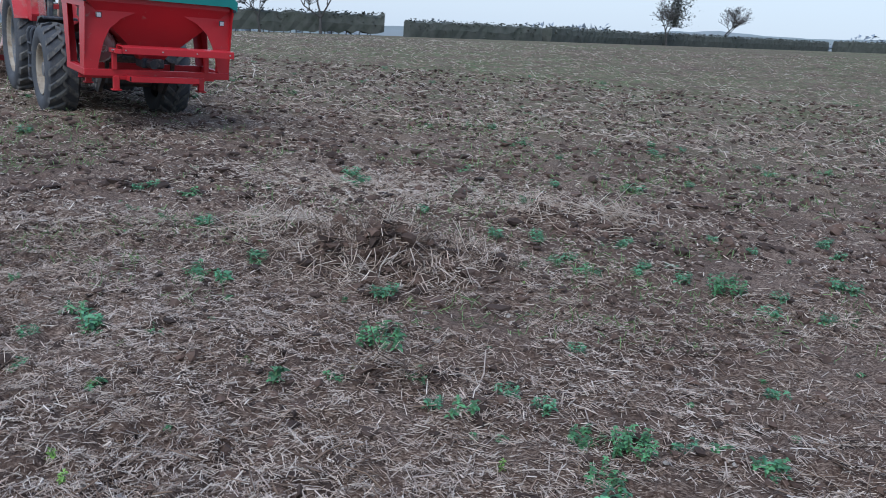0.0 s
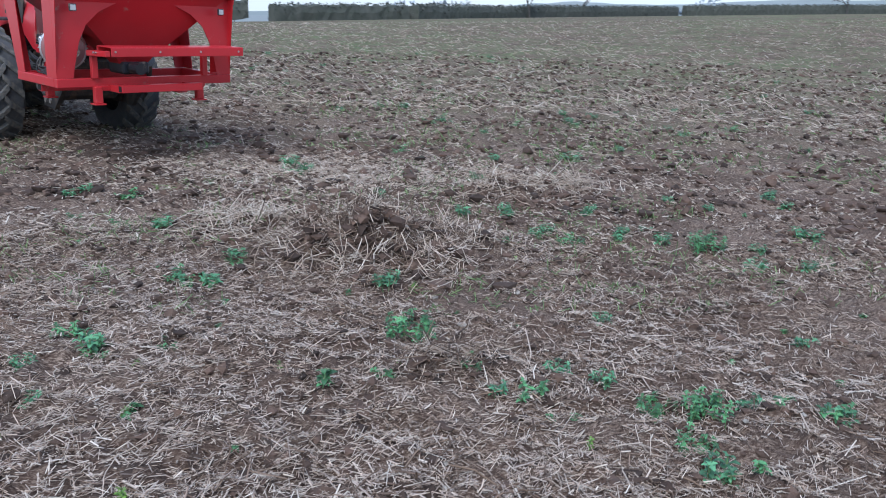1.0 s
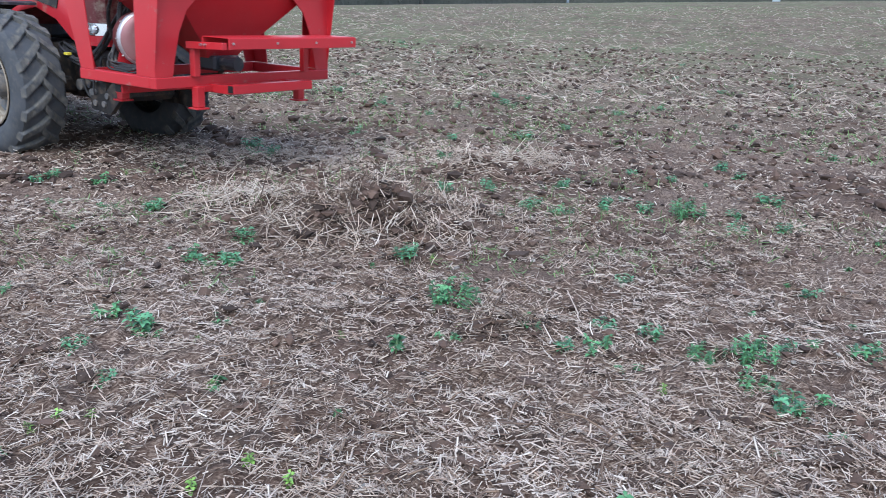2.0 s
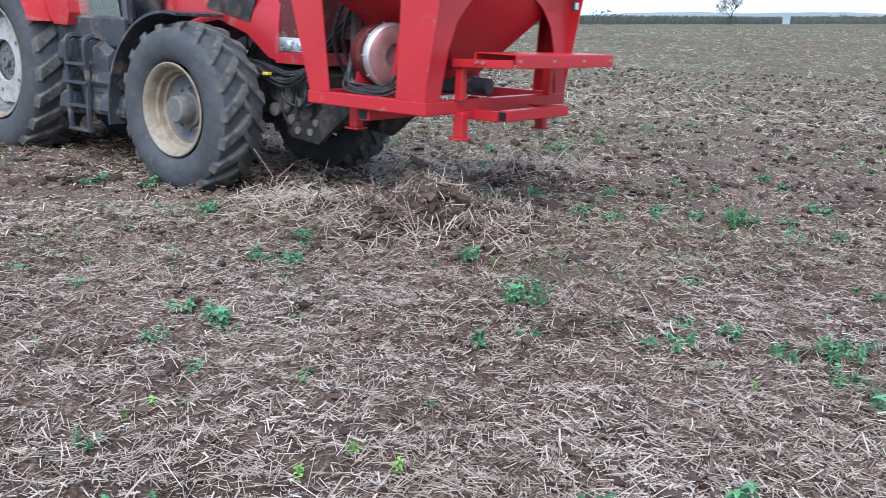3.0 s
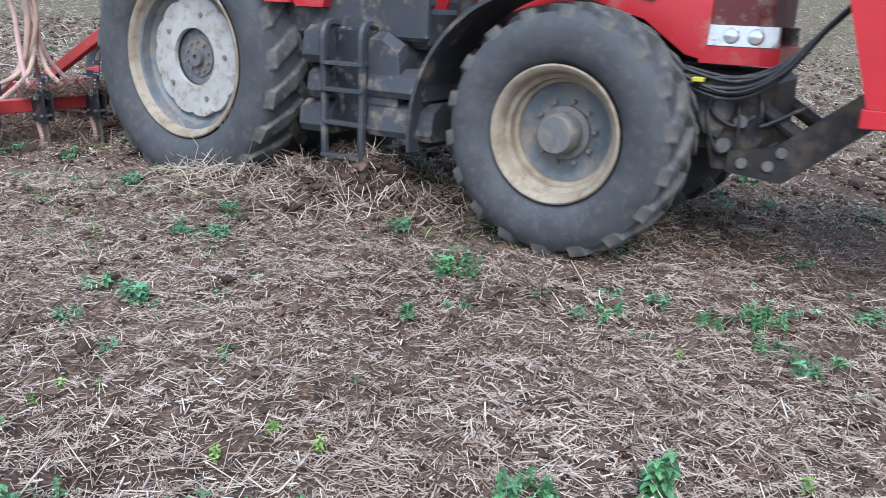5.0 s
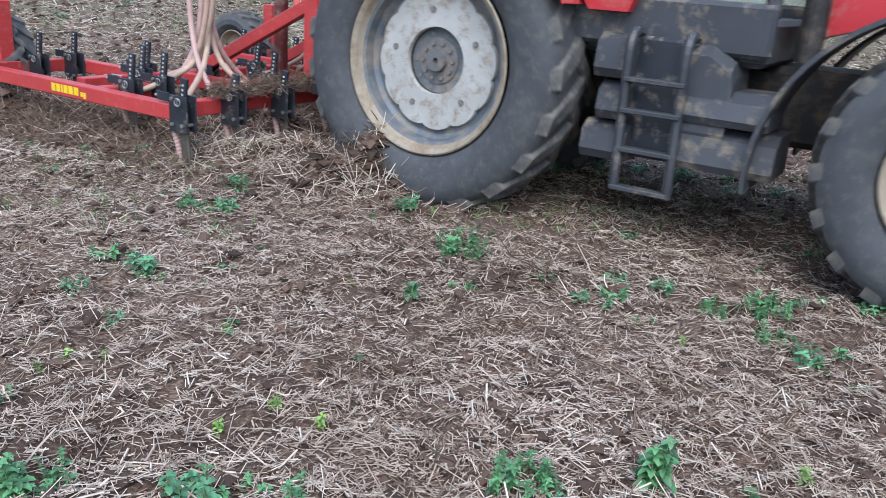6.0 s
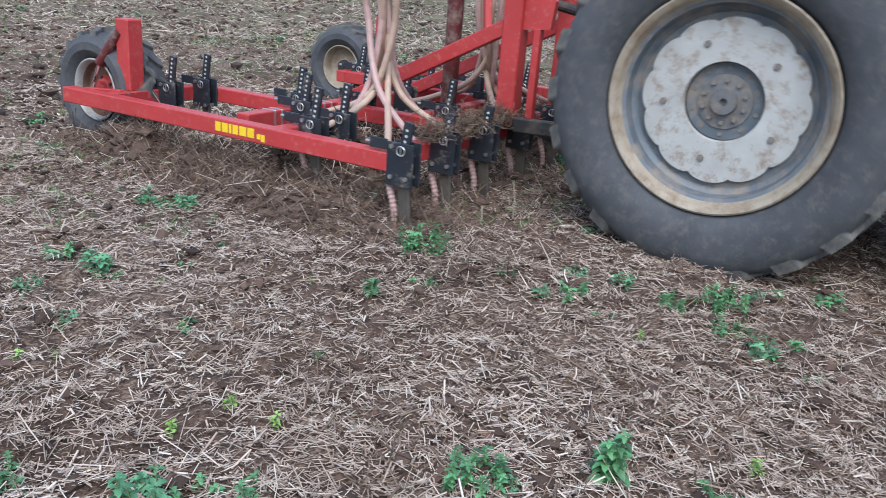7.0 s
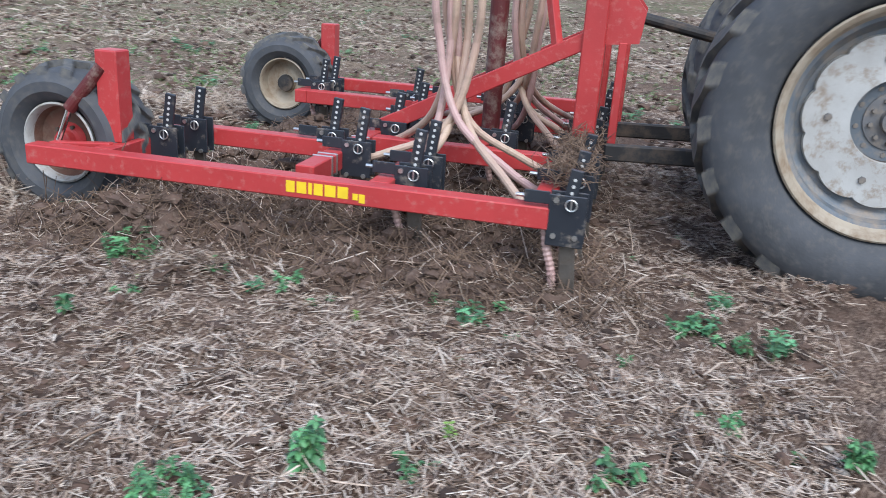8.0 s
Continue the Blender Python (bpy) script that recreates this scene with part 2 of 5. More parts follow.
def ground_material():
    """Brown tilth with matted straw in patches, and a green flush further off."""
    m = bpy.data.materials.new("stubble_soil")
    m.use_nodes = True
    n, l = m.node_tree.nodes, m.node_tree.links
    b = n["Principled BSDF"]
    b.inputs["Roughness"].default_value = 0.95
    b.inputs["Specular IOR Level"].default_value = 0.2
    tc = n.new("ShaderNodeTexCoord")

    def tex(sc, det=6.0, rough=0.6, stretch=None):
        t = n.new("ShaderNodeTexNoise")
        t.inputs["Scale"].default_value, t.inputs["Detail"].default_value, t.inputs["Roughness"].default_value = sc, det, rough
        src = tc.outputs["Object"]
        if stretch:
            mp = n.new("ShaderNodeMapping")
            mp.inputs["Rotation"].default_value = (0, 0, stretch[0])
            mp.inputs["Scale"].default_value = (1, stretch[1], 1)
            l.new(src, mp.inputs["Vector"])
            src = mp.outputs[0]
        l.new(src, t.inputs["Vector"])
        return t.outputs[0]

    def rng(v, lo, hi, a=0.0, z=1.0):
        r = n.new("ShaderNodeMapRange")
        for k, w in zip(("From Min", "From Max", "To Min", "To Max"), (lo, hi, a, z)):
            r.inputs[k].default_value = w
        l.new(v, r.inputs["Value"])
        return r.outputs[0]

    def mix(fac, a, c):
        x = n.new("ShaderNodeMix")
        x.data_type = "RGBA"
        for sock, v in ((x.inputs[6], a), (x.inputs[7], c)):
            if isinstance(v, tuple):
                sock.default_value = (*v, 1)
            else:
                l.new(v, sock)
        l.new(fac, x.inputs[0])
        return x.outputs[2]

    def mul(a, c):
        x = n.new("ShaderNodeMath")
        x.operation = "MULTIPLY"
        l.new(a, x.inputs[0])
        l.new(c, x.inputs[1])
        return x.outputs[0]

    soil = mix(rng(tex(9, 8), 0.35, 0.68), (0.034, 0.020, 0.0145), (0.090, 0.055, 0.040))
    soil = mix(rng(tex(70, 4), 0.45, 0.75), soil, (0.135, 0.088, 0.066))
    fleck = rng(tex(38, 5, 0.75, (0.5, 4.0)), 0.50, 0.60)
    fleck2 = rng(tex(30, 5, 0.75, (2.1, 4.0)), 0.52, 0.62)
    patch = rng(tex(0.55, 5), 0.36, 0.62, 0.15, 1.0)
    out = mix(mul(fleck, patch), soil, (0.44, 0.34, 0.265))
    out = mix(mul(fleck2, patch), out, (0.30, 0.22, 0.165))
    pos = n.new("ShaderNodeSeparateXYZ")
    l.new(tc.outputs["Object"], pos.inputs[0])
    far = rng(pos.outputs[1], 8.0, 30.0)
    green = mul(rng(tex(0.9, 8, 0.7), 0.38, 0.58), mul(far, rng(tex(0.045, 3), 0.35, 0.6, 0.35, 0.95)))
    out = mix(green, out, (0.115, 0.15, 0.065))
    # coarse mottling that stays visible far off
    out = mix(mul(rng(tex(1.6, 6, 0.7), 0.45, 0.65, 0.0, 0.7), far), out, (0.095, 0.053, 0.036))
    out = mix(mul(rng(tex(4.5, 6, 0.75), 0.52, 0.66, 0.0, 0.8), far), out, (0.34, 0.25, 0.19))
    l.new(out, b.inputs["Base Color"])
    bp = n.new("ShaderNodeBump")
    bp.inputs["Strength"].default_value, bp.inputs["Distance"].default_value = 0.9, 0.02
    l.new(tex(26, 10, 0.7), bp.inputs["Height"])
    l.new(bp.outputs[0], b.inputs["Normal"])
    return m


M_GROUND = ground_material()


# ---- mesh helpers ----
def part(name, bm, material, parent=None, label="", smooth=False):
    me = bpy.data.meshes.new(name)
    bmesh.ops.recalc_face_normals(bm, faces=bm.faces)
    bm.to_mesh(me)
    bm.free()
    me.materials.append(material)
    if smooth:
        me.polygons.foreach_set("use_smooth", [True] * len(me.polygons))
        me.set_sharp_from_angle(angle=radians(38))
    ob = new(name, me)
    ob.parent = parent
    if label:
        tagged(ob, label)
    return ob


def empty(name, label, category, group=""):
    ob = new(name)
    ob.empty_display_size = 0.1
    return tagged(ob, label, category, group)


def solid(bm, lo, hi, bevel=0.006, m=None):
    """A box from corner lo to corner hi with eased edges."""
    size = [h - a for a, h in zip(lo, hi)]
    mid = [(h + a) / 2 for a, h in zip(lo, hi)]
    mm = Matrix.LocRotScale(mid, None, size)
    made = bmesh.ops.create_cube(bm, size=1, matrix=(m @ mm if m else mm))["verts"]
    if bevel:
        edges = list({e for v in made for e in v.link_edges})
        bmesh.ops.bevel(bm, geom=edges, offset=min(bevel, min(size) * 0.3), segments=1, affect="EDGES")
    return bm


def beam(bm, p, q, w, h, bevel=0.006, up=(0, 0, 1)):
    """A rectangular tube between two points."""
    p, q = Vector(p), Vector(q)
    x = (q - p).normalized()
    if abs(Vector(up).cross(x).length) < 0.01:
        up = (1, 0, 0)
    y = Vector(up).cross(x).normalized()
    z = x.cross(y)
    m = Matrix((x, y, z)).transposed().to_4x4()
    m.translation = (p + q) / 2
    n = (q - p).length
    return solid(bm, (-n / 2, -w / 2, -h / 2), (n / 2, w / 2, h / 2), bevel, m)


def rod(bm, p, q, r, seg=12, r2=None):
    p, q = Vector(p), Vector(q)
    m = (q - p).to_track_quat("Z", "Y").to_matrix().to_4x4()
    m.translation = (p + q) / 2
    bmesh.ops.create_cone(bm, cap_ends=True, segments=seg, radius1=r, radius2=r if r2 is None else r2, depth=(q - p).length, matrix=m)
    return bm


def lathe(bm, prof, seg, m=None, wave=None):
    """Turns (radius, y) pairs round the y axis; wave(k, angle) may vary the radius."""
    rings = []
    for k, (r, y) in enumerate(prof):
        ring = []
        for i in range(seg):
            a = 2 * math.pi * i / seg
            rr = r + (wave(k, a) if wave else 0)
            v = Vector((rr * math.cos(a), y, rr * math.sin(a)))
            ring.append(bm.verts.new(m @ v if m else v))
        rings.append(ring)
    for a, b in zip(rings, rings[1:]):
        for i in range(seg):
            bm.faces.new((a[i], a[(i + 1) % seg], b[(i + 1) % seg], b[i]))
    return bm


def spline(pts, n=6):
    pts = [Vector(p) for p in pts]
    pts = [pts[0] * 2 - pts[1]] + pts + [pts[-1] * 2 - pts[-2]]
    out = []
    for a, b, c, d in zip(pts, pts[1:], pts[2:], pts[3:]):
        for k in range(n):
            t = k / n
            out.append(0.5 * ((2 * b) + (c - a) * t + (2 * a - 5 * b + 4 * c - d) * t * t + (3 * b - a - 3 * c + d) * t ** 3))
    return out + [pts[-2]]


def tube(bm, pts, r, seg=10, n=6, ribs=0.0):
    line = spline(pts, n) if n else [Vector(p) for p in pts]
    side = None
    rings = []
    for i, p in enumerate(line):
        d = (line[min(i + 1, len(line) - 1)] - line[max(i - 1, 0)]).normalized()
        if side is None:
            side = d.orthogonal().normalized()
        side = (side - d * side.dot(d)).normalized()
        up = d.cross(side)
        rr = r * (1 + (ribs if i % 2 else -ribs))
        rings.append([bm.verts.new(p + (side * math.cos(2 * math.pi * k / seg) + up * math.sin(2 * math.pi * k / seg)) * rr) for k in range(seg)])
    for a, b in zip(rings, rings[1:]):
        for k in range(seg):
            bm.faces.new((a[k], a[(k + 1) % seg], b[(k + 1) % seg], b[k]))
    bm.faces.new(rings[0][::-1])
    bm.faces.new(rings[-1])
    return bm


def plate(bm, pts, thick, m):
    """A flat polygon (x, z) given thickness along y, placed by m."""
    lo = [bm.verts.new(m @ Vector((x, -thick / 2, z))) for x, z in pts]
    hi = [bm.verts.new(m @ Vector((x, thick / 2, z))) for x, z in pts]
    bm.faces.new(lo)
    bm.faces.new(hi[::-1])
    for i in range(len(pts)):
        j = (i + 1) % len(pts)
        bm.faces.new((lo[i], hi[i], hi[j], lo[j]))
    return bm


def loft(bm, sections, closed=True):
    rings = [[bm.verts.new(v) for v in s] for s in sections]
    k = len(rings[0])
    for a, b in zip(rings, rings[1:]):
        for i in range(k if closed else k - 1):
            bm.faces.new((a[i], a[(i + 1) % k], b[(i + 1) % k], b[i]))
    if closed:
        bm.faces.new(rings[0][::-1])
        bm.faces.new(rings[-1])
    return bm


BM = bmesh.new


# ---- the field ----
def hash2(ix, iy, seed):
    h = (ix.astype(np.int64) * 374761393 + iy.astype(np.int64) * 668265263 + seed * 974711) & 0x7FFFFFFF
    h = ((h ^ (h >> 13)) * 1274126177) & 0x7FFFFFFF
    return ((h ^ (h >> 16)) & 0xFFFF) / 65535.0


def vnoise(x, y, seed):
    ix, iy = np.floor(x), np.floor(y)
    fx, fy = x - ix, y - iy
    fx, fy = fx * fx * (3 - 2 * fx), fy * fy * (3 - 2 * fy)
    a, b = hash2(ix, iy, seed), hash2(ix + 1, iy, seed)
    c, d = hash2(ix, iy + 1, seed), hash2(ix + 1, iy + 1, seed)
    return (a + (b - a) * fx) * (1 - fy) + (c + (d - c) * fx) * fy - 0.5


MOUNDS = ((-0.62, 5.95, 0.68, 0.5, 0.17), (-0.72, 5.58, 0.5, 0.2, 0.11), (0.62, 7.75, 0.3, 0.26, 0.15), (1.3, 8.1, 0.45, 0.35, 0.05), (-1.5, 6.4, 0.5, 0.45, 0.06), (-0.3, 3.75, 0.24, 0.14, 0.05))


def land(x, y):
    """Height of the ground: flat by the track, rising gently to the east further off."""
    x, y = np.asarray(x, float), np.asarray(y, float)
    r = np.hypot(x + 1, y)
    w = np.clip((r - 14) / 60, 0, 1)
    w = w * w * (3 - 2 * w)
    xs = np.clip((x + 1) / np.maximum(r, 1e-3), -0.5, 0.75) * np.where(y > 0, 1, 0.3)
    z = w * (r * (0.050 * xs - 0.0085) + 1.6)
    near = np.clip(1.6 - r / 40, 0.35, 1)
    z = z + near * (0.05 * vnoise(x * 1.3, y * 1.3, 1) + 0.05 * vnoise(x * 4.1, y * 4.1, 2))
    lump = np.maximum(vnoise(x * 9.5, y * 9.5, 3), -0.12) + 0.6 * np.maximum(vnoise(x * 21, y * 21, 4), -0.1)
    z = z + np.where(r < 40, 0.092 * lump, 0) + np.where(r >= 12, 0.05 * vnoise(x * 2.0, y * 2.0, 7), 0)
    for mx, my, ax, ay, h in MOUNDS:
        q = ((x - mx) / ax) ** 2 + ((y - my) / ay) ** 2
        z = z + h * np.exp(-q * 1.2) * (1 + 1.3 * vnoise(x * 7, y * 7, 9) + 1.0 * vnoise(x * 15, y * 15, 10))
    return z


def land_at(x, y):
    return float(land(np.array([x]), np.array([y]))[0])


def ground():
    rad = [0.3]
    while rad[-1] < 1400:
        rad.append(rad[-1] * (1.0084 if rad[-1] < 16 else 1.02 if rad[-1] < 60 else 1.12))
    fine = np.radians(np.arange(-50, 62, 0.32))
    rest = np.radians(np.arange(62, 310, 2.5))
    ang = np.concatenate([fine, rest])
    R, A = np.meshgrid(rad, ang, indexing="ij")
    X, Y = -1.0 + R * np.sin(A), R * np.cos(A)
    Z = land(X, Y)
    nr, na = R.shape
    verts = np.stack([X, Y, Z], -1).reshape(-1, 3)
    i = np.arange(nr - 1)[:, None] * na
    j = np.arange(na)[None, :]
    k = (np.arange(na)[None, :] + 1) % na
    faces = np.stack([i + j, i + k, i + na + k, i + na + j], -1).reshape(-1, 4)
    centre = len(verts)
    verts = np.vstack([verts, [[-1, 0, land_at(-1, 0)]]])
    me = bpy.data.meshes.new("ground")
    tris = [(centre, a, (a + 1) % na) for a in range(na)]
    me.from_pydata(verts.tolist(), [], faces[:, ::-1].tolist() + [t[::-1] for t in tris])
    me.polygons.foreach_set("use_smooth", [True] * len(me.polygons))
    me.materials.append(M_GROUND)
    ob = new("ground", me)
    return tagged(ob, "brown tilled soil covered with straw residue", "ground", kind="structure")


ground()


def sticks(name, x, y, length, width, material, label, rng, lift=0.012, tilt=0.25, segs=2, cat="straw", curve=0.25, base=None):
    """Loose stalks as thin bent prisms, all in one mesh."""
    n = len(x)
    a = 2.0 * np.pi * vnoise(x * 1.7, y * 1.7, 41) + rng.normal(0, 1.15, n)
    el = rng.normal(0, tilt, n)
    d = np.stack([np.cos(a) * np.cos(el), np.sin(a) * np.cos(el), np.sin(el)], -1)
    s = np.stack([-np.sin(a), np.cos(a), np.zeros(n)], -1)
    u = np.cross(d, s)
    z = (land(x, y) if base is None else base) + lift + np.abs(np.sin(el)) * length * 0.4 + rng.uniform(0, 0.012, n)
    mid = np.stack([x, y, z], -1)
    bend = rng.normal(0, curve, n)[:, None] * length[:, None]
    rows = []
    for k in range(segs + 1):
        t = k / segs - 0.5
        c = mid + d * (t * length)[:, None] + s * bend * (0.25 - t * t) + u * bend * 0.3 * (0.25 - t * t)
        w = (width * (1 - 0.25 * abs(t)))[:, None]
        for q in range(3):
            an = 2 * math.pi * q / 3
            rows.append(c + (s * math.cos(an) + u * math.sin(an) * 0.7) * w * 0.5)
    V = np.stack(rows, 1).reshape(-1, 3)
    per = 3 * (segs + 1)
    f = []
    for k in range(segs):
        for q in range(3):
            f.append((3 * k + q, 3 * k + (q + 1) % 3, 3 * k + 3 + (q + 1) % 3, 3 * k + 3 + q))
    F = (np.arange(n)[:, None, None] * per + np.array(f)[None]).reshape(-1, 4)
    me = bpy.data.meshes.new(name)
    me.vertices.add(len(V))
    me.vertices.foreach_set("co", V.ravel())
    me.loops.add(F.size)
    me.loops.foreach_set("vertex_index", F.ravel())
    me.polygons.add(len(F))
    me.polygons.foreach_set("loop_start", np.arange(len(F)) * 4)
    me.update(calc_edges=True)
    me.materials.append(material)
    return tagged(new(name, me), label, cat, kind="stuff")


def scatter(rng, n, r0, r1, a0=-46, a1=58, power=1.0, cover=None):
    """Places over the view's wedge of the field, thinned by patches."""
    out = []
    while sum(len(o[0]) for o in out) < n:
        r = r0 + (r1 - r0) * rng.random(n) ** power
        a = np.radians(rng.uniform(a0, a1, n))
        x, y = -1 + r * np.sin(a), r * np.cos(a)
        p = 0.50 + 0.9 * vnoise(x * 0.9, y * 0.9, 21) + 1.1 * vnoise(x * 3.3, y * 3.3, 22) + 1.2 * vnoise(x * 8.5, y * 8.5, 23)
        if cover:
            p = p + cover(x, y)
        keep = rng.random(n) < np.clip(p, 0.06, 1)
        out.append((x[keep], y[keep]))
    x, y = np.concatenate([o[0] for o in out])[:n], np.concatenate([o[1] for o in out])[:n]
    return x, y


def on_heaps(x, y):
    return sum(np.exp(-(((x - mx) / ax) ** 2 + ((y - my) / ay) ** 2)) for mx, my, ax, ay, h in MOUNDS[:5])


def cover(x, y):
    """Thicker residue in the near strip and on the pale mat by the mounds."""
    return 0.8 * np.exp(-((y - 2.0) / 2.2) ** 2) + 0.35 * np.clip((-x - 0.2) / 1.6, 0, 1) * np.clip((7 - y) / 2, 0, 1) + 1.0 * np.exp(-(((x + 0.9) / 1.7) ** 2 + ((y - 8.6) / 0.9) ** 2)) + 0.5 * np.exp(-(((x + 2.6) / 0.7) ** 2 + ((y - 6.4) / 0.35) ** 2)) - 0.08 * np.exp(-((x + y - 8.0) / 1.2) ** 2) - 0.5 * np.clip((x - 0.2) / 1.2, 0, 1) * np.clip((3.6 - y) / 1.2, 0, 1) - 0.35 * on_heaps(x, y)


def field_litter():
    rng = np.random.default_rng(5)
    def girth(n, lo, hi, thick):
        w = rng.uniform(lo, hi, n)
        return np.where(rng.random(n) < 0.12, w * thick, w)

    n = 118000
    x, y = scatter(rng, n, 1.0, 6.8, cover=cover)
    sticks("straw", x, y, rng.gamma(1.3, 0.019, n) + 0.010, girth(n, 0.0022, 0.0054, 2.0), M_STRAW, "weathered pale straw lying on the soil", rng, segs=1)
    n = 6000
    x, y = scatter(rng, n, 1.0, 6.8, cover=cover)
    sticks("long_straw", x, y, rng.gamma(2.0, 0.024, n) + 0.030, girth(n, 0.0024, 0.0052, 2.0), M_STRAW, "long bent pale straw stalks on the soil", rng, curve=0.2)
    n = 16000
    x, y = scatter(rng, n, 1.0, 7.0)
    sticks("rotting_straw", x, y, rng.gamma(1.6, 0.03, n) + 0.02, girth(n, 0.003, 0.007, 2.0), M_STRAW_DARK, "dark rotting straw mixed into the soil", rng)
    n = 78000
    x, y = scatter(rng, n, 6.0, 19.0, cover=cover)
    sticks("straw", x, y, rng.gamma(1.5, 0.016, n) + 0.014, girth(n, 0.004, 0.0105, 1.8), M_STRAW_FAR, "weathered pale straw lying on the soil", rng, segs=1)
    n = 12000
    x, y = rng.normal(-0.9, 1.0, n), rng.normal(8.6, 0.55, n)
    sticks("straw_mat", x, y, rng.gamma(1.6, 0.018, n) + 0.015, girth(n, 0.005, 0.011, 1.6), M_STRAW_FAR, "pale flattened mat of chopped straw", rng, segs=1)
    n = 20000
    x, y = scatter(rng, n, 0.2, 11.0, 56, 316)
    sticks("straw", x, y, rng.gamma(1.6, 0.035, n) + 0.02, girth(n, 0.004, 0.008, 1.8), M_STRAW, "weathered pale straw lying on the soil", rng, segs=1)
    n = 2500
    x, y = scatter(rng, n, 0.1, 1.1)
    sticks("straw", x, y, rng.gamma(1.4, 0.03, n) + 0.015, girth(n, 0.002, 0.005, 2.0), M_STRAW, "weathered pale straw lying on the soil", rng, segs=1)
    n = 14000
    x, y = rng.uniform(-9, 4, n), rng.uniform(4.5, 12, n)
    keep = vnoise(x * 1.1, y * 1.1, 71) + 0.8 * vnoise(x * 4, y * 4, 72) - 0.05 * np.maximum(0, x + 1.5) - 0.06 * np.maximum(0, y - 8.5) > 0.03
    x, y = x[keep], y[keep]
    sticks("grass_shoots", x, y, rng.uniform(0.03, 0.085, len(x)), rng.uniform(0.005, 0.011, len(x)), M_GRASS, "thin green grass shoots between the straw", rng, lift=0.015, tilt=0.7, segs=1, cat="grass")
    n = 26000
    x, y = scatter(rng, n, 10.0, 60.0, power=1.2)
    keep = vnoise(x * 0.35, y * 0.35, 73) + 0.9 * vnoise(x * 1.9, y * 1.9, 74) > 0.0
    x, y = x[keep], y[keep]
    sticks("grass_shoots", x, y, rng.uniform(0.05, 0.13, len(x)), rng.uniform(0.010, 0.022, len(x)), M_GRASS, "thin green volunteer shoots over the far field", rng, lift=0.015, tilt=0.6, segs=1, cat="grass")
    n = 26000
    x, y = scatter(rng, n, 10.5, 27.0)
    sticks("straw", x, y, rng.gamma(1.6, 0.022, n) + 0.025, rng.uniform(0.007, 0.014, n), M_STRAW_FAR, "weathered pale straw lying on the soil", rng, segs=1)
    n = 24000
    x, y = scatter(rng, n, 15.0, 60.0, power=1.2)
    sticks("straw", x, y, rng.gamma(2.0, 0.06, n) + 0.05, rng.uniform(0.012, 0.026, n), M_STRAW_FAR, "scattered pale straw over the far field", rng, segs=1)


def lumps(name, x, y, size, material, label, cat, seed, flat=0.58, base=None, crumbs=False):
    """Crumbly lumps: small jittered polyhedra, in one mesh."""
    rng = np.random.default_rng(seed)
    bm = BM()
    if crumbs:
        bmesh.ops.create_cone(bm, cap_ends=True, segments=3, radius1=1, radius2=0.5, depth=1.2)
        bmesh.ops.triangulate(bm, faces=bm.faces)
    else:
        bmesh.ops.create_icosphere(bm, subdivisions=1, radius=1)
    ball = np.array([v.co[:] for v in bm.verts])
    tri = np.array([[v.index for v in f.verts] for f in bm.faces])
    bm.free()
    n = len(x)
    jit = 1 + rng.normal(0, 0.27, (n, len(ball), 1))
    V = ball[None] * jit * size[:, None, None] * np.array([1, 1, flat]) * rng.uniform(0.7, 1.3, (n, 1, 3))
    V = V + np.stack([x, y, (land(x, y) if base is None else base) + size * 0.2], -1)[:, None]
    F = (np.arange(n)[:, None, None] * len(ball) + tri[None]).reshape(-1, 3)
    me = bpy.data.meshes.new(name)
    me.from_pydata(V.reshape(-1, 3).tolist(), [], F.tolist())
    me.materials.append(material)
    return tagged(new(name, me), label, cat, kind="stuff")


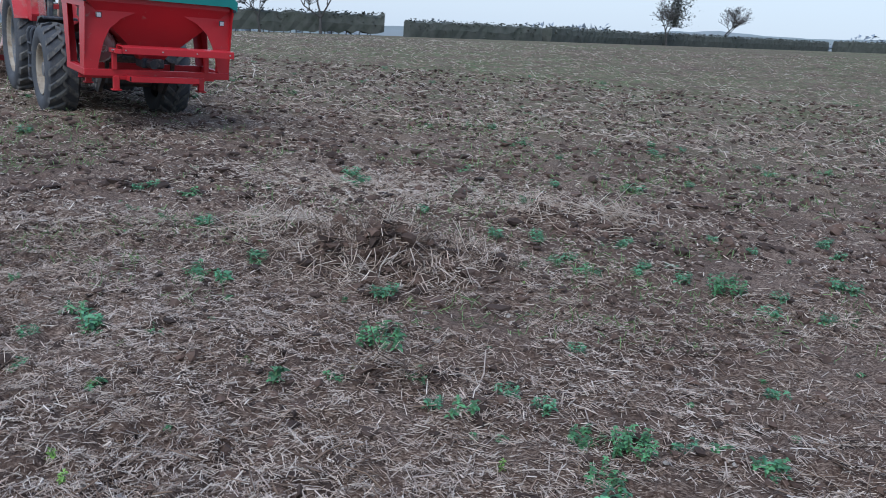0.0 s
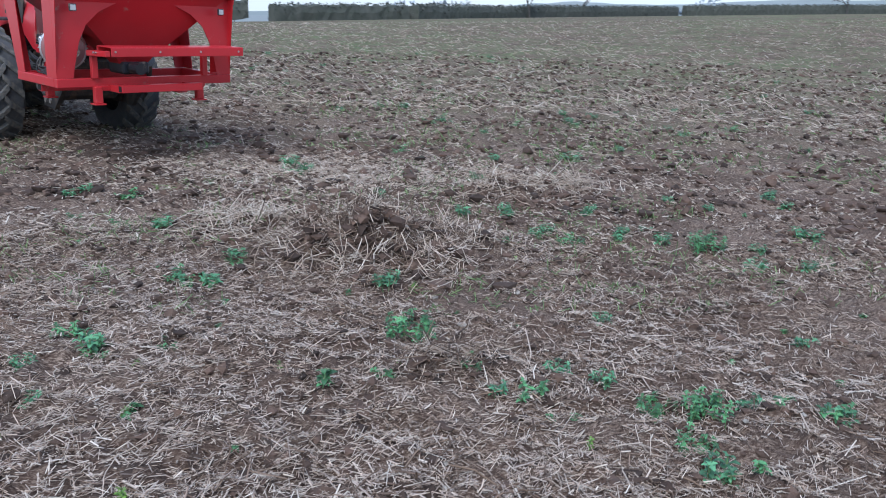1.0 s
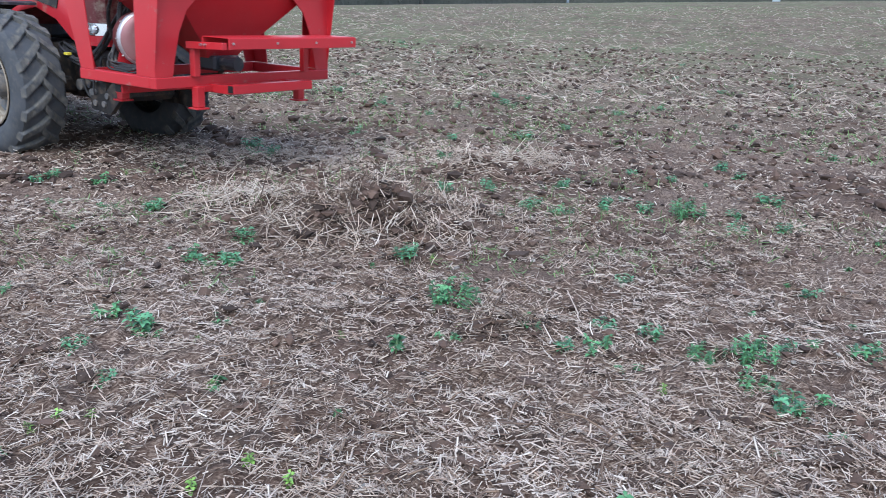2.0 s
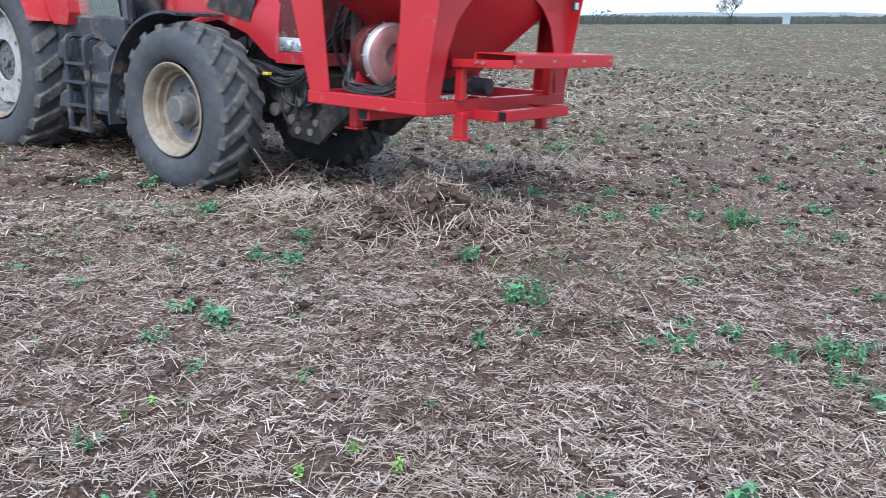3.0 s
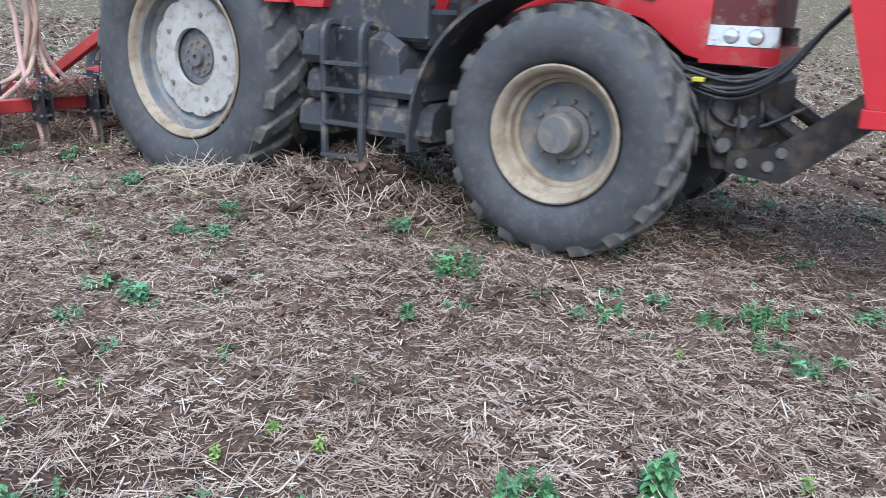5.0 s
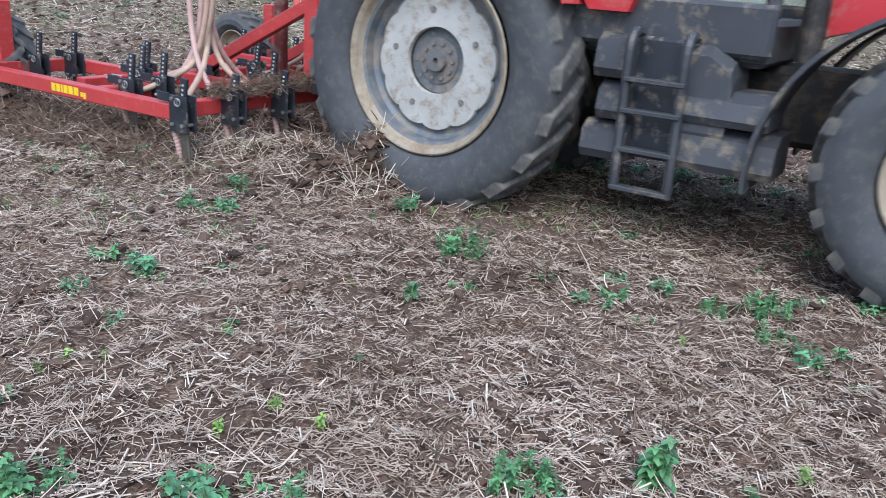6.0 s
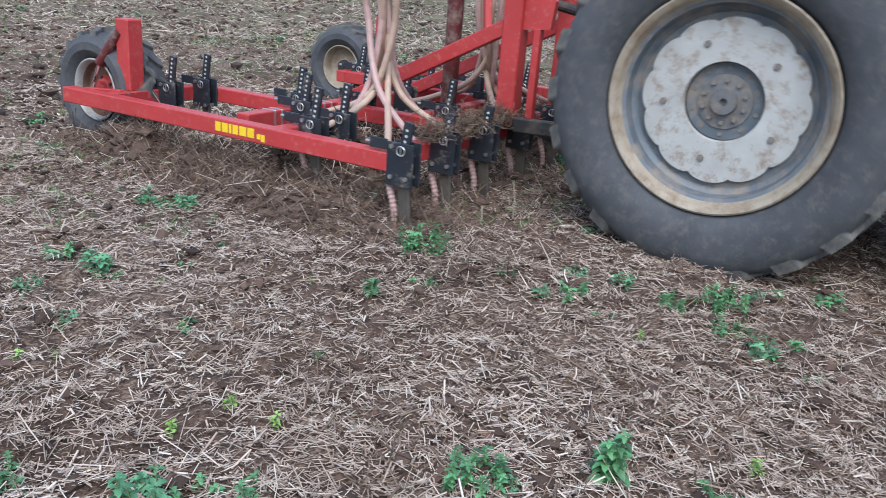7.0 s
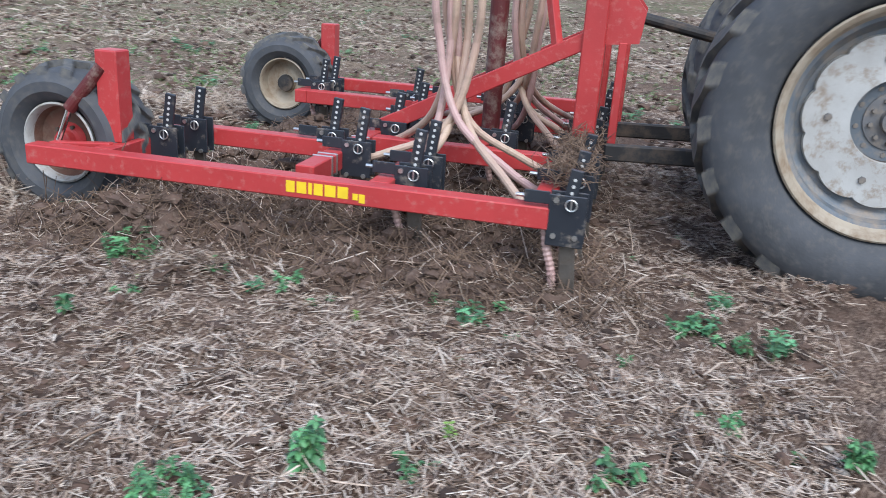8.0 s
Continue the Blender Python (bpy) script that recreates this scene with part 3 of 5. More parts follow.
def field_lumps():
    rng = np.random.default_rng(11)
    x, y = scatter(rng, 8500, 1.2, 9.0)
    lumps("soil_clods", x, y, np.minimum(rng.gamma(1.5, 0.010, 8500) + 0.010, 0.036), M_CLOD, "crumbly brown soil clods", "soil", 3)
    x, y = scatter(rng, 26000, 1.1, 7.5)
    lumps("soil_crumbs", x, y, np.minimum(rng.gamma(1.6, 0.0035, 26000) + 0.003, 0.014), M_CLOD, "fine brown soil crumbs", "soil", 5, crumbs=True)
    x, y = scatter(rng, 15000, 7.5, 30.0)
    lumps("soil_clods", x, y, np.minimum(rng.gamma(1.6, 0.020, 15000) + 0.012, 0.065), M_CLOD, "crumbly brown soil clods", "soil", 4)
    x, y = scatter(rng, 260, 1.2, 12.0)
    lumps("flint_stones", x, y, rng.uniform(0.008, 0.024, 260), M_STONE, "small pale flint stones in the soil", "stones", 6)
    # root heaps and matted trash on the mounds
    for k, (mx, my, ax, ay, h) in enumerate(MOUNDS):
        n = int(900 * ax * ay / 0.3)
        x, y = rng.normal(mx, ax * 0.55, n), rng.normal(my, ay * 0.55, n)
        sticks("straw_heap", x, y, rng.gamma(2.5, 0.05, n) + 0.05, rng.uniform(0.004, 0.010, n), M_TWIG if k < 2 or k == 5 else M_STRAW_FAR, "heap of matted dead stalks and roots", rng, lift=0.02, tilt=0.35, curve=0.5, cat="straw heap")
        n = int(520 * ax * ay / 0.3)
        x, y = rng.normal(mx, ax * 0.6, n), rng.normal(my, ay * 0.6, n)
        lumps("heap_clods", x, y, np.minimum(rng.gamma(1.8, 0.016, n) + 0.012, 0.07 if k < 2 else 0.03), M_CLOD, "lumps of dark soil in the heap", "soil", 13)
    n = 2600
    x, y = rng.normal(-0.62, 0.46, n), rng.normal(6.0, 0.36, n)
    sticks("heap_straw", x, y, rng.gamma(2.0, 0.030, n) + 0.03, rng.uniform(0.003, 0.007, n), M_STRAW_FAR, "pale straw caught on the heap", rng, lift=0.03, tilt=0.4, curve=0.4, cat="straw heap")
    n = 620
    x, y = rng.normal(-0.62, 0.40, n), rng.normal(5.72, 0.26, n)
    sticks("heap_stalks", x, y, rng.uniform(0.06, 0.19, n), rng.uniform(0.005, 0.010, n), M_STRAW, "loose thick stalks sticking out of the heap", rng, lift=0.035, tilt=0.55, curve=0.35, cat="straw heap")
    n = 240
    x, y = rng.normal(-0.3, 0.13, n), rng.normal(3.75, 0.07, n)
    sticks("straw_tuft", x, y, rng.uniform(0.05, 0.13, n), rng.uniform(0.003, 0.006, n), M_STRAW, "tuft of matted pale grass straw", rng, lift=0.02, tilt=0.4, curve=0.7, cat="straw")
    x, y = rng.normal(-0.78, 0.17, 46), rng.normal(5.40, 0.07, 46)
    sticks("dead_roots", x, y, rng.uniform(0.10, 0.27, 46), rng.uniform(0.005, 0.010, 46), M_STRAW_FAR, "tangle of bleached dead roots on a heap", rng, lift=0.03, tilt=0.7, curve=0.6, cat="roots")


# ---- the distance ----
def hedge(p, q, h, w, seed, label, clear=0.0):
    """A clipped winter hedge: a ragged body with a fur of twigs, on bare stems where it is clear of the ground."""
    rng = random.Random(seed)
    p, q = Vector(p), Vector(q)
    d = (q - p).normalized()
    s = Vector((-d.y, d.x))
    n = max(6, int((q - p).length / 0.7))
    ob = empty("hedge", label, "hedge", "hedges along the field edge")
    bm = BM()
    secs = []
    for i in range(n + 1):
        c = p + (q - p) * (i / n)
        z = land_at(c.x, c.y) - 0.1
        hh = h * (1 + rng.uniform(-0.06, 0.08))
        shape = [(-0.45, 0), (-0.5, 0.55), (-0.42, 0.93), (-0.15, 1.0), (0.15, 1.0), (0.42, 0.93), (0.5, 0.55), (0.45, 0)]
        foot = clear * rng.uniform(0.6, 1.3)
        secs.append([Vector((c.x + s.x * (a * w + rng.uniform(-0.12, 0.12)), c.y + s.y * (a * w + rng.uniform(-0.12, 0.12)), z + max(b, foot) * hh + rng.uniform(-0.08, 0.08))) for a, b in shape])
    loft(bm, secs)
    part("hedge_body", bm, M_HEDGE, ob)
    k = int((q - p).length * 55)
    t = np.array([rng.random() for _ in range(k)])
    verts, faces = [], []
    for i in range(k):
        c = p + (q - p) * t[i]
        a = rng.uniform(-0.55, 0.55) * w
        z = land_at(c.x, c.y) + h * (clear * 0.8 + (1 - clear * 0.8) * rng.random() ** 0.6) * 1.03
        o = Vector((c.x + s.x * a, c.y + s.y * a, z))
        for _ in range(3):
            verts.append((o + Vector((rng.uniform(-0.22, 0.22), rng.uniform(-0.22, 0.22), rng.uniform(-0.12, 0.3))))[:])
        faces.append((3 * i, 3 * i + 1, 3 * i + 2))
    me = bpy.data.meshes.new("foliage")
    me.from_pydata(verts, [], faces)
    me.materials.append(M_HEDGE)
    tw = new("foliage", me)
    tw.parent = ob
    if clear:
        stem = part("hedge_stem", rod(BM(), (0, 0, -0.2), (0, 0, h * 0.6), 0.07, 5, 0.04), M_BARK, ob)
        for i in range(int((q - p).length / 0.75)):
            c = p + d * (i * 0.75 + rng.uniform(0, 0.5))
            st = stem if i == 0 else new("hedge_stem", stem.data)
            st.parent = ob
            st.matrix_basis = pose(c.x + s.x * rng.uniform(-0.4, 0.4), c.y + s.y * rng.uniform(-0.4, 0.4), land_at(c.x, c.y), rng.uniform(-14, 14), rng.uniform(-14, 14), 0)


def bare_tree(x, y, h, seed, spread=0.55, ivy=0):
    """A leafless field tree with forking limbs."""
    rng = random.Random(seed)
    z0 = land_at(x, y) - 0.1
    ob = empty("bare_tree", "leafless tree standing in the field hedge", "tree", "bare trees")
    trunk, twigs = BM(), BM()

    def grow(bm, p, d, r, n, depth):
        pts = [p]
        parts = 3 if depth < 3 else 1
        for _ in range(parts):
            d = (d + Vector((rng.uniform(-1, 1), rng.uniform(-1, 1), rng.uniform(-0.3, 0.6))) * 0.16).normalized()
            pts.append(pts[-1] + d * n / parts)
        for a, b, k in zip(pts, pts[1:], range(parts)):
            rod(bm, a, b, r * (1 - 0.13 * k), 5 if depth < 3 else 3, r * (1 - 0.13 * (k + 1)))
        if depth >= 6:
            return
        for _ in range((3, 3, 4, 4, 3, 2)[depth]):
            nd = (d * 0.75 + Vector((rng.uniform(-1, 1), rng.uniform(-1, 1), rng.uniform(-0.35, 0.75))) * spread * 1.3).normalized()
            grow(twigs if depth > 0 else bm, pts[rng.choice((-2, -1, -1))], nd, max(r * 0.58, 0.02), n * rng.uniform(0.66, 0.84), depth + 1)

    grow(trunk, Vector((x, y, z0)), Vector((0, 0, 1)), h * 0.021, h * 0.27, 0)
    part("trunk", trunk, M_BARK, ob)
    part("crown", twigs, M_BARK, ob)
    if ivy:
        bm = BM()
        verts, faces = [], []
        for i in range(2200):
            a, zz = rng.uniform(0, 6.3), rng.uniform(0.35, 0.85) * h
            rr = rng.gauss(0, 0.14) * h
            o = Vector((x + rr * math.cos(a) + 0.1 * h, y + rr * math.sin(a), z0 + zz))
            faces.append((3 * i, 3 * i + 1, 3 * i + 2))
            for _ in range(3):
                verts.append((o + Vector((rng.uniform(-0.2, 0.2), rng.uniform(-0.2, 0.2), rng.uniform(-0.2, 0.2))))[:])
        bm.free()
        me = bpy.data.meshes.new("ivy")
        me.from_pydata(verts, [], faces)
        me.materials.append(M_HEDGE)
        new("ivy", me).parent = ob


def polar(az, r):
    """A place r metres off in the direction az, degrees clockwise from north."""
    return (-1 + r * math.sin(radians(az)), r * math.cos(radians(az)))


def distance():
    for a, ra, b, rb, h, seed in ((-30, 92, -7.3, 94, 2.35, 1), (-5.7, 100, 3.2, 112, 1.9, 2), (3.7, 113, 11.0, 150, 1.9, 3), (11.2, 151, 21.0, 215, 2.1, 4), (21.5, 216, 34, 280, 2.5, 5), (34.6, 282, 62, 330, 2.7, 6)):
        hedge(polar(a, ra), polar(b, rb), h, 1.6, seed, "clipped dark winter hedge on bare stems" if seed == 1 else "clipped dark winter hedge along the field edge", 0.2 if seed == 1 else 0.0)
    for az, r, h, seed, ivy in ((-11.4, 91, 9.8, 3, 0), (-15.4, 91, 7.0, 4, 0), (11.5, 148, 9.2, 7, 1), (14.9, 172, 9.6, 9, 0), (31.1, 258, 11.0, 12, 0)):
        x, y = polar(az, r)
        bare_tree(x, y, h, seed, ivy=ivy)
    # low hills with woods, beyond the hedges; haze is painted into their colours
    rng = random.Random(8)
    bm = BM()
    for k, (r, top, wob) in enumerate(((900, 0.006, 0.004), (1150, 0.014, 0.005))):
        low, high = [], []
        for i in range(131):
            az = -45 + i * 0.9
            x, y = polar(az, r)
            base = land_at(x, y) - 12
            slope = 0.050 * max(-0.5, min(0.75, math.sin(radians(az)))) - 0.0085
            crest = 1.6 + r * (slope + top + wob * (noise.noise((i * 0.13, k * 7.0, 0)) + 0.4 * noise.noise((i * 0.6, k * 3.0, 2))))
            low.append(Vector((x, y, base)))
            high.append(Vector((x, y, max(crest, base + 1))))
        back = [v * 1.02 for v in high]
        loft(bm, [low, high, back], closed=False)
    tagged(part("distant_hills", bm, M_HAZED_RIDGE), "distant hills with haze painted into their blue-grey colour", "hills", kind="structure")
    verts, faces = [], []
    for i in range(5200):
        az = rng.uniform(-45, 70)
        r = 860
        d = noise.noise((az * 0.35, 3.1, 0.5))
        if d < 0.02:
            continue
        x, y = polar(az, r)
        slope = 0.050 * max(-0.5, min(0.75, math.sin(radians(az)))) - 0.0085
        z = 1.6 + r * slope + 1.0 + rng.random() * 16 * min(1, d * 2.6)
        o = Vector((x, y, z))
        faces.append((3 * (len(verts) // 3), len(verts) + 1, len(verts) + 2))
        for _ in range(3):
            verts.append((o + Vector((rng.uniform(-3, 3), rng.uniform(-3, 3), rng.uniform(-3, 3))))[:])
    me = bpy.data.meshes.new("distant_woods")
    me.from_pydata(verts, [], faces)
    me.materials.append(M_HAZED_WOODS)
    tagged(new("distant_woods", me), "distant woods on the horizon, haze painted into their colour", "woods", kind="stuff")


distance()


# ---- tractor ----
Y0 = Matrix.Identity(4)


def lugs(R, width, count, h, thick, parent, material):
    """Chevron bars of an agricultural tyre, one shared mesh for each side."""
    for side in (-1, 1):
        bm = BM()
        secs = []
        for t in (0.0, 0.3, 0.65, 0.88, 1.0):
            y = side * (-0.03 + t * (width / 2 + 0.016))
            ang = -(0.36 * t ** 0.85) * (1.0 if R < 0.8 else 0.8)
            drop = 0.0 if t < 0.6 else 0.022 if t < 0.95 else 0.085
            hw = thick / R / 2 * (1 + 0.25 * t)
            secs.append([Vector((rr * math.cos(ang + da), y, rr * math.sin(ang + da))) for da, rr in ((-hw * 1.4, R - h - drop - 0.02), (-hw, R - drop - (h * 0.8 if t == 1.0 else 0)), (hw, R - drop - (h * 0.8 if t == 1.0 else 0)), (hw * 1.4, R - h - drop - 0.02))])
        loft(bm, secs)
        first = part("tyre_lug", bm, material, parent)
        for i in range(count):
            ob = first if i == 0 else new("tyre_lug", first.data)
            ob.parent = parent
            ob.rotation_euler = (0, -2 * math.pi * (i + (0.5 if side > 0 else 0)) / count, 0)


def tyre(name, R, width, rim, count, h, thick, parent, material=None):
    b, w = R - h, width / 2
    prof = [(rim + 0.005, -w * 0.72), (rim + 0.03, -w * 0.86), (rim + (b - rim) * 0.35, -w * 1.0), (rim + (b - rim) * 0.65, -w * 1.0), (b - 0.05, -w * 0.93), (b - 0.012, -w * 0.80), (b, -w * 0.4), (b + 0.004, 0)]
    prof = prof + [(r, -y) for r, y in prof[-2::-1]]
    bm = lathe(BM(), prof, 72)
    lugs(R, width, count, h, thick, parent, material or M_LUG)
    return part(name, bm, material or M_TYRE, parent, "dusty black rubber tyre with chevron lugs", smooth=True)


def bolts(name, n, rad, y, r, depth, parent, off=0.0, material=None):
    """A circle of bolt heads, each a part of its own on one shared mesh."""
    me = None
    for i in range(n):
        a = 2 * math.pi * i / n + off
        if me is None:
            ob = part(name, rod(BM(), (0, 0, 0), (0, -depth, 0), r, 6), material or M_HUB, parent)
            me = ob.data
        else:
            ob = new(name, me)
            ob.parent = parent
        ob.location = (rad * math.cos(a), y, rad * math.sin(a))


def rear_wheel(parent):
    w = new("rear_wheel")
    w.parent = parent
    tagged(w, "large dusty tractor wheel with a chipped white centre")
    R, W, rim = 0.965, 0.62, 0.58
    tyre("tyre", R, W, rim, 21, 0.042, 0.098, w)
    # stepped rim, open dish
    prof = [(rim + 0.004, -0.255), (rim - 0.006, -0.262), (rim - 0.030, -0.25), (rim - 0.038, -0.235), (rim - 0.046, -0.205), (rim - 0.056, -0.195)]
    part("rim", lathe(BM(), prof, 72), M_RIM, w, "cream painted steel rim, dusty", smooth=True)
    prof = [(rim - 0.055, -0.196), (rim - 0.075, -0.188), (rim - 0.085, -0.12), (rim - 0.11, -0.10), (rim - 0.12, -0.085), (0.30, -0.075), (0.12, -0.075), (0.115, 0.2)]
    part("rim_dish", lathe(BM(), prof, 72), M_RIMGREY, w, "grey steel wheel dish", smooth=True)
    prof = [(0.206, -0.10), (0.211, -0.128), (0.43, -0.118), (0.435, -0.09)]
    bm = lathe(BM(), prof, 144, wave=lambda k, a: (0.024 * (abs(math.sin(6 * a)) ** 0.6 - 0.75) if k >= 2 else 0))
    disc = part("wheel_disc", bm, M_WHITE, w, "chipped white painted scalloped wheel disc", smooth=True)
    bolts("disc_bolt", 5, 0.315, -0.122, 0.019, 0.012, w, 0.4, material=M_HUB)
    prof = [(0.208, -0.10), (0.202, -0.06), (0.196, -0.05), (0.0001, -0.05)]
    hub = part("hub", lathe(BM(), prof, 40), M_IRON, w, "recessed dark hub", smooth=True)
    prof = [(0.150, -0.05), (0.145, -0.085), (0.07, -0.09), (0.065, -0.125), (0.02, -0.125), (0.018, -0.10), (0.0001, -0.10)]
    part("hub_cap", lathe(BM(), prof, 32), M_HUB, w, smooth=True)
    bolts("hub_bolt", 10, 0.112, -0.085, 0.012, 0.02, w, material=M_HUB)
    bolts("hub_bolt", 10, 0.175, -0.05, 0.013, 0.03, w, material=M_HUB)
    return w


def front_wheel(parent):
    w = new("front_wheel")
    w.parent = parent
    tagged(w, "dusty tractor front wheel with a deep cream rim")
    R, W, rim = 0.712, 0.48, 0.382
    tyre("tyre", R, W, rim, 18, 0.046, 0.074, w)
    prof = [(rim + 0.004, -0.205), (rim - 0.006, -0.212), (rim - 0.022, -0.205), (rim - 0.04, -0.18), (rim - 0.05, -0.12), (rim - 0.075, -0.11), (rim - 0.08, -0.06), (rim - 0.10, -0.05), (rim - 0.105, 0.0)]
    part("rim", lathe(BM(), prof, 64), M_RIM, w, "cream painted deep steel rim, dusty", smooth=True)
    prof = [(rim - 0.104, -0.02), (0.22, 0.0), (0.12, -0.02), (0.11, -0.02)]
    part("rim_dish", lathe(BM(), prof, 48), M_RIMGREY, w, "pale grey wheel dish", smooth=True)
    prof = [(0.15, -0.01), (0.15, -0.04), (0.118, -0.05), (0.112, -0.165), (0.10, -0.18), (0.0001, -0.182)]
    hub = part("hub", lathe(BM(), prof, 40), M_HUB, w, "protruding round hub reduction housing", smooth=True)
    bolts("hub_bolt", 10, 0.178, -0.005, 0.014, 0.035, w, material=M_HUB)
    return w


def arch(bm, cx, cz, r, a0, a1, y0, y1, n=18, t=0.012, flare=0.0):
    """A curved mudguard sheet from angle a0 to a1."""
    secs = []
    for i in range(n + 1):
        a = radians(a0 + (a1 - a0) * i / n)
        c, s = math.cos(a), math.sin(a)
        rr = r + flare * (i / n)
        secs.append([Vector((cx + (rr + d) * c, y, cz + (rr + d) * s)) for d, y in ((0, y0), (t, y0), (t, y1), (0, y1))] )
    return loft(bm, secs)


def tractor():
    T = empty("tractor", "red four-wheel-drive farm tractor, dusty, driving over the field", "tractor")
    bm = BM()
    solid(bm, (-0.55, -0.30, 0.62), (1.5, 0.30, 1.15), 0.05)
    solid(bm, (1.4, -0.26, 0.60), (3.55, 0.26, 1.05), 0.04)
    part("chassis", bm, M_IRON, T, "dirty dark cast chassis and gearbox")
    bm = BM()
    rod(bm, (0, -0.75, 0.868), (0, 0.75, 0.868), 0.13, 20)
    part("rear_axle", bm, M_IRON, T)
    bm = BM()
    beam(bm, (3.03, -0.72, 0.65), (3.03, 0.72, 0.65), 0.20, 0.16, 0.03)
    solid(bm, (2.9, -0.2, 0.52), (3.2, 0.2, 0.80), 0.04)
    part("front_axle", bm, M_IRON, T)
    # bonnet: rounded shell with a swept lower edge
    secs = []
    for x, zb, zt, hw in ((2.05, 1.20, 1.92, 0.43), (2.5, 1.34, 1.88, 0.44), (2.9, 1.40, 1.83, 0.45), (3.25, 1.30, 1.77, 0.45), (3.5, 1.12, 1.72, 0.44), (3.62, 1.09, 1.70, 0.43)):
        secs.append([Vector((x, a * hw, zb + (zt - zb) * b)) for a, b in ((-1, 0), (-1.02, 0.45), (-0.96, 0.78), (-0.75, 0.95), (-0.3, 1.0), (0.3, 1.0), (0.75, 0.95), (0.96, 0.78), (1.02, 0.45), (1, 0))])
    bonnet = part("bonnet", loft(BM(), secs), M_BONNET, T, "glossy red bonnet with dust", smooth=True)
    for s in (-1, 1):
        bm = BM()
        plate(bm, [(2.75, 1.50), (3.30, 1.40), (3.42, 1.66), (2.9, 1.74)], 0.012, pose(0, s * 0.458, 0))
        part("side_grille", bm, M_IRON, bonnet, "dusty mesh side grille")
    bm = BM()
    secs = [[Vector((x, a * hw, z)) for a, z in ((-1, 1.29), (-0.97, 1.68), (0.97, 1.68), (1, 1.29))] for x, hw in ((3.60, 0.425), (3.86, 0.40), (3.93, 0.34))]
    loft(bm, secs)
    part("front_grille", bm, M_RED_DARK, bonnet, "dusty dark front grille")
    bm = BM()
    secs = [[Vector((x, a * hw, z)) for a, z in ((-1, 1.08), (-1.0, 1.175), (1.0, 1.175), (1, 1.08))] for x, hw in ((3.58, 0.435), (3.90, 0.43), (3.99, 0.36))]
    loft(bm, secs)
    part("nose", bm, M_BONNET, bonnet, "red lower nose panel")
    for s in (-1, 1):
        bm = BM()
        secs = [[Vector((x, s * a, z)) for a, z in ((0.30, 1.178), (0.30, 1.288), (hw, 1.288), (hw + 0.01, 1.178))] for x, hw in ((3.62, 0.43), (3.88, 0.42), (3.97, 0.36))]
        loft(bm, secs)
        lamp = part("headlight", bm, M_CHROME, bonnet, "clear headlight cluster")
        for x in (3.74, 3.87):
            part("headlight_lens", lathe(BM(), [(0.045, 0), (0.035, -0.018), (0.0001, -0.024)], 20, pose(x, s * 0.43, 1.232, 0, 0, 0 if s < 0 else 180)), M_LENS, bonnet, smooth=True)
    # cab
    cab = new("cab")
    cab.parent = T
    tagged(cab, "glazed tractor cab with a red roof")
    for s in (-1, 1):
        for (x0, x1) in ((0.05, -0.05), (0.95, 0.9), (1.95, 1.75)):
            bm = beam(BM(), (x0, s * 0.70, 1.30), (x1, s * 0.62, 2.72), 0.07, 0.09, 0.02, (0, 1, 0))
            part("cab_pillar", bm, M_PLASTIC, cab)
        for a, b in (((0.09, 0.0), (0.91, 0.86)), ((0.99, 0.94), (1.90, 1.71))):
            bm = BM()
            plate(bm, [(a[0], 1.35), (b[0], 1.35), (b[1], 2.68), (a[1], 2.68)], 0.008, pose(0, s * 0.665, 0, -s * 3.2))
            ob = part("cab_window", bm, M_GLASS, cab, "tinted cab glass")
            ob.visible_shadow = False
        bm = solid(BM(), (0.0, s * 0.74 - 0.04, 1.10), (1.98, s * 0.74 + 0.04, 1.38), 0.03)
        part("cab_sill", bm, M_PLASTIC, cab)
    bm = solid(BM(), (-0.25, -0.75, 2.70), (2.0, 0.75, 2.92), 0.07)
    part("roof", bm, M_BONNET, cab, "red cab roof")
    bm = solid(BM(), (0.0, -0.70, 1.05), (1.95, 0.70, 1.30), 0.03)
    part("cab_floor", bm, M_PLASTIC, cab)
    bm = solid(BM(), (0.25, -0.25, 1.30), (0.75, 0.25, 1.72), 0.06)
    solid(bm, (0.15, -0.25, 1.7), (0.32, 0.25, 2.3), 0.06)
    part("driver_seat", bm, M_BLACK, cab, "empty black driver seat")
    bm = BM()
    rod(bm, (2.12, -0.52, 1.1), (2.12, -0.52, 2.75), 0.065, 16)
    part("exhaust", bm, M_IRON, T, "upright dark exhaust stack")
    # rear mudguards with a red lower front flank
    for s in (-1, 1):
        bm = BM()
        arch(bm, 0, 0.87, 1.02, 25, 115, s * 0.55, s * 1.08, 20)
        f = part("rear_mudguard", bm, M_BONNET, T, "red rear mudguard", smooth=True)
        bm = BM()
        plate(bm, [(0.90, 1.40), (0.99, 1.285), (1.22, 1.285), (1.26, 1.40), (1.20, 1.75), (0.75, 1.72)], 0.20, pose(0, s * 0.76, 0))
        part("flank_panel", bm, M_BONNET, f, "red cab flank panel")
        bm = BM()
        arch(bm, 2.93, 0.62, 0.80, 84, 191, s * 0.50, s * 0.98, 24, 0.024, 0.13)
        part("front_mudguard", bm, M_PLASTIC, T, "grey plastic front mudguard", smooth=True)
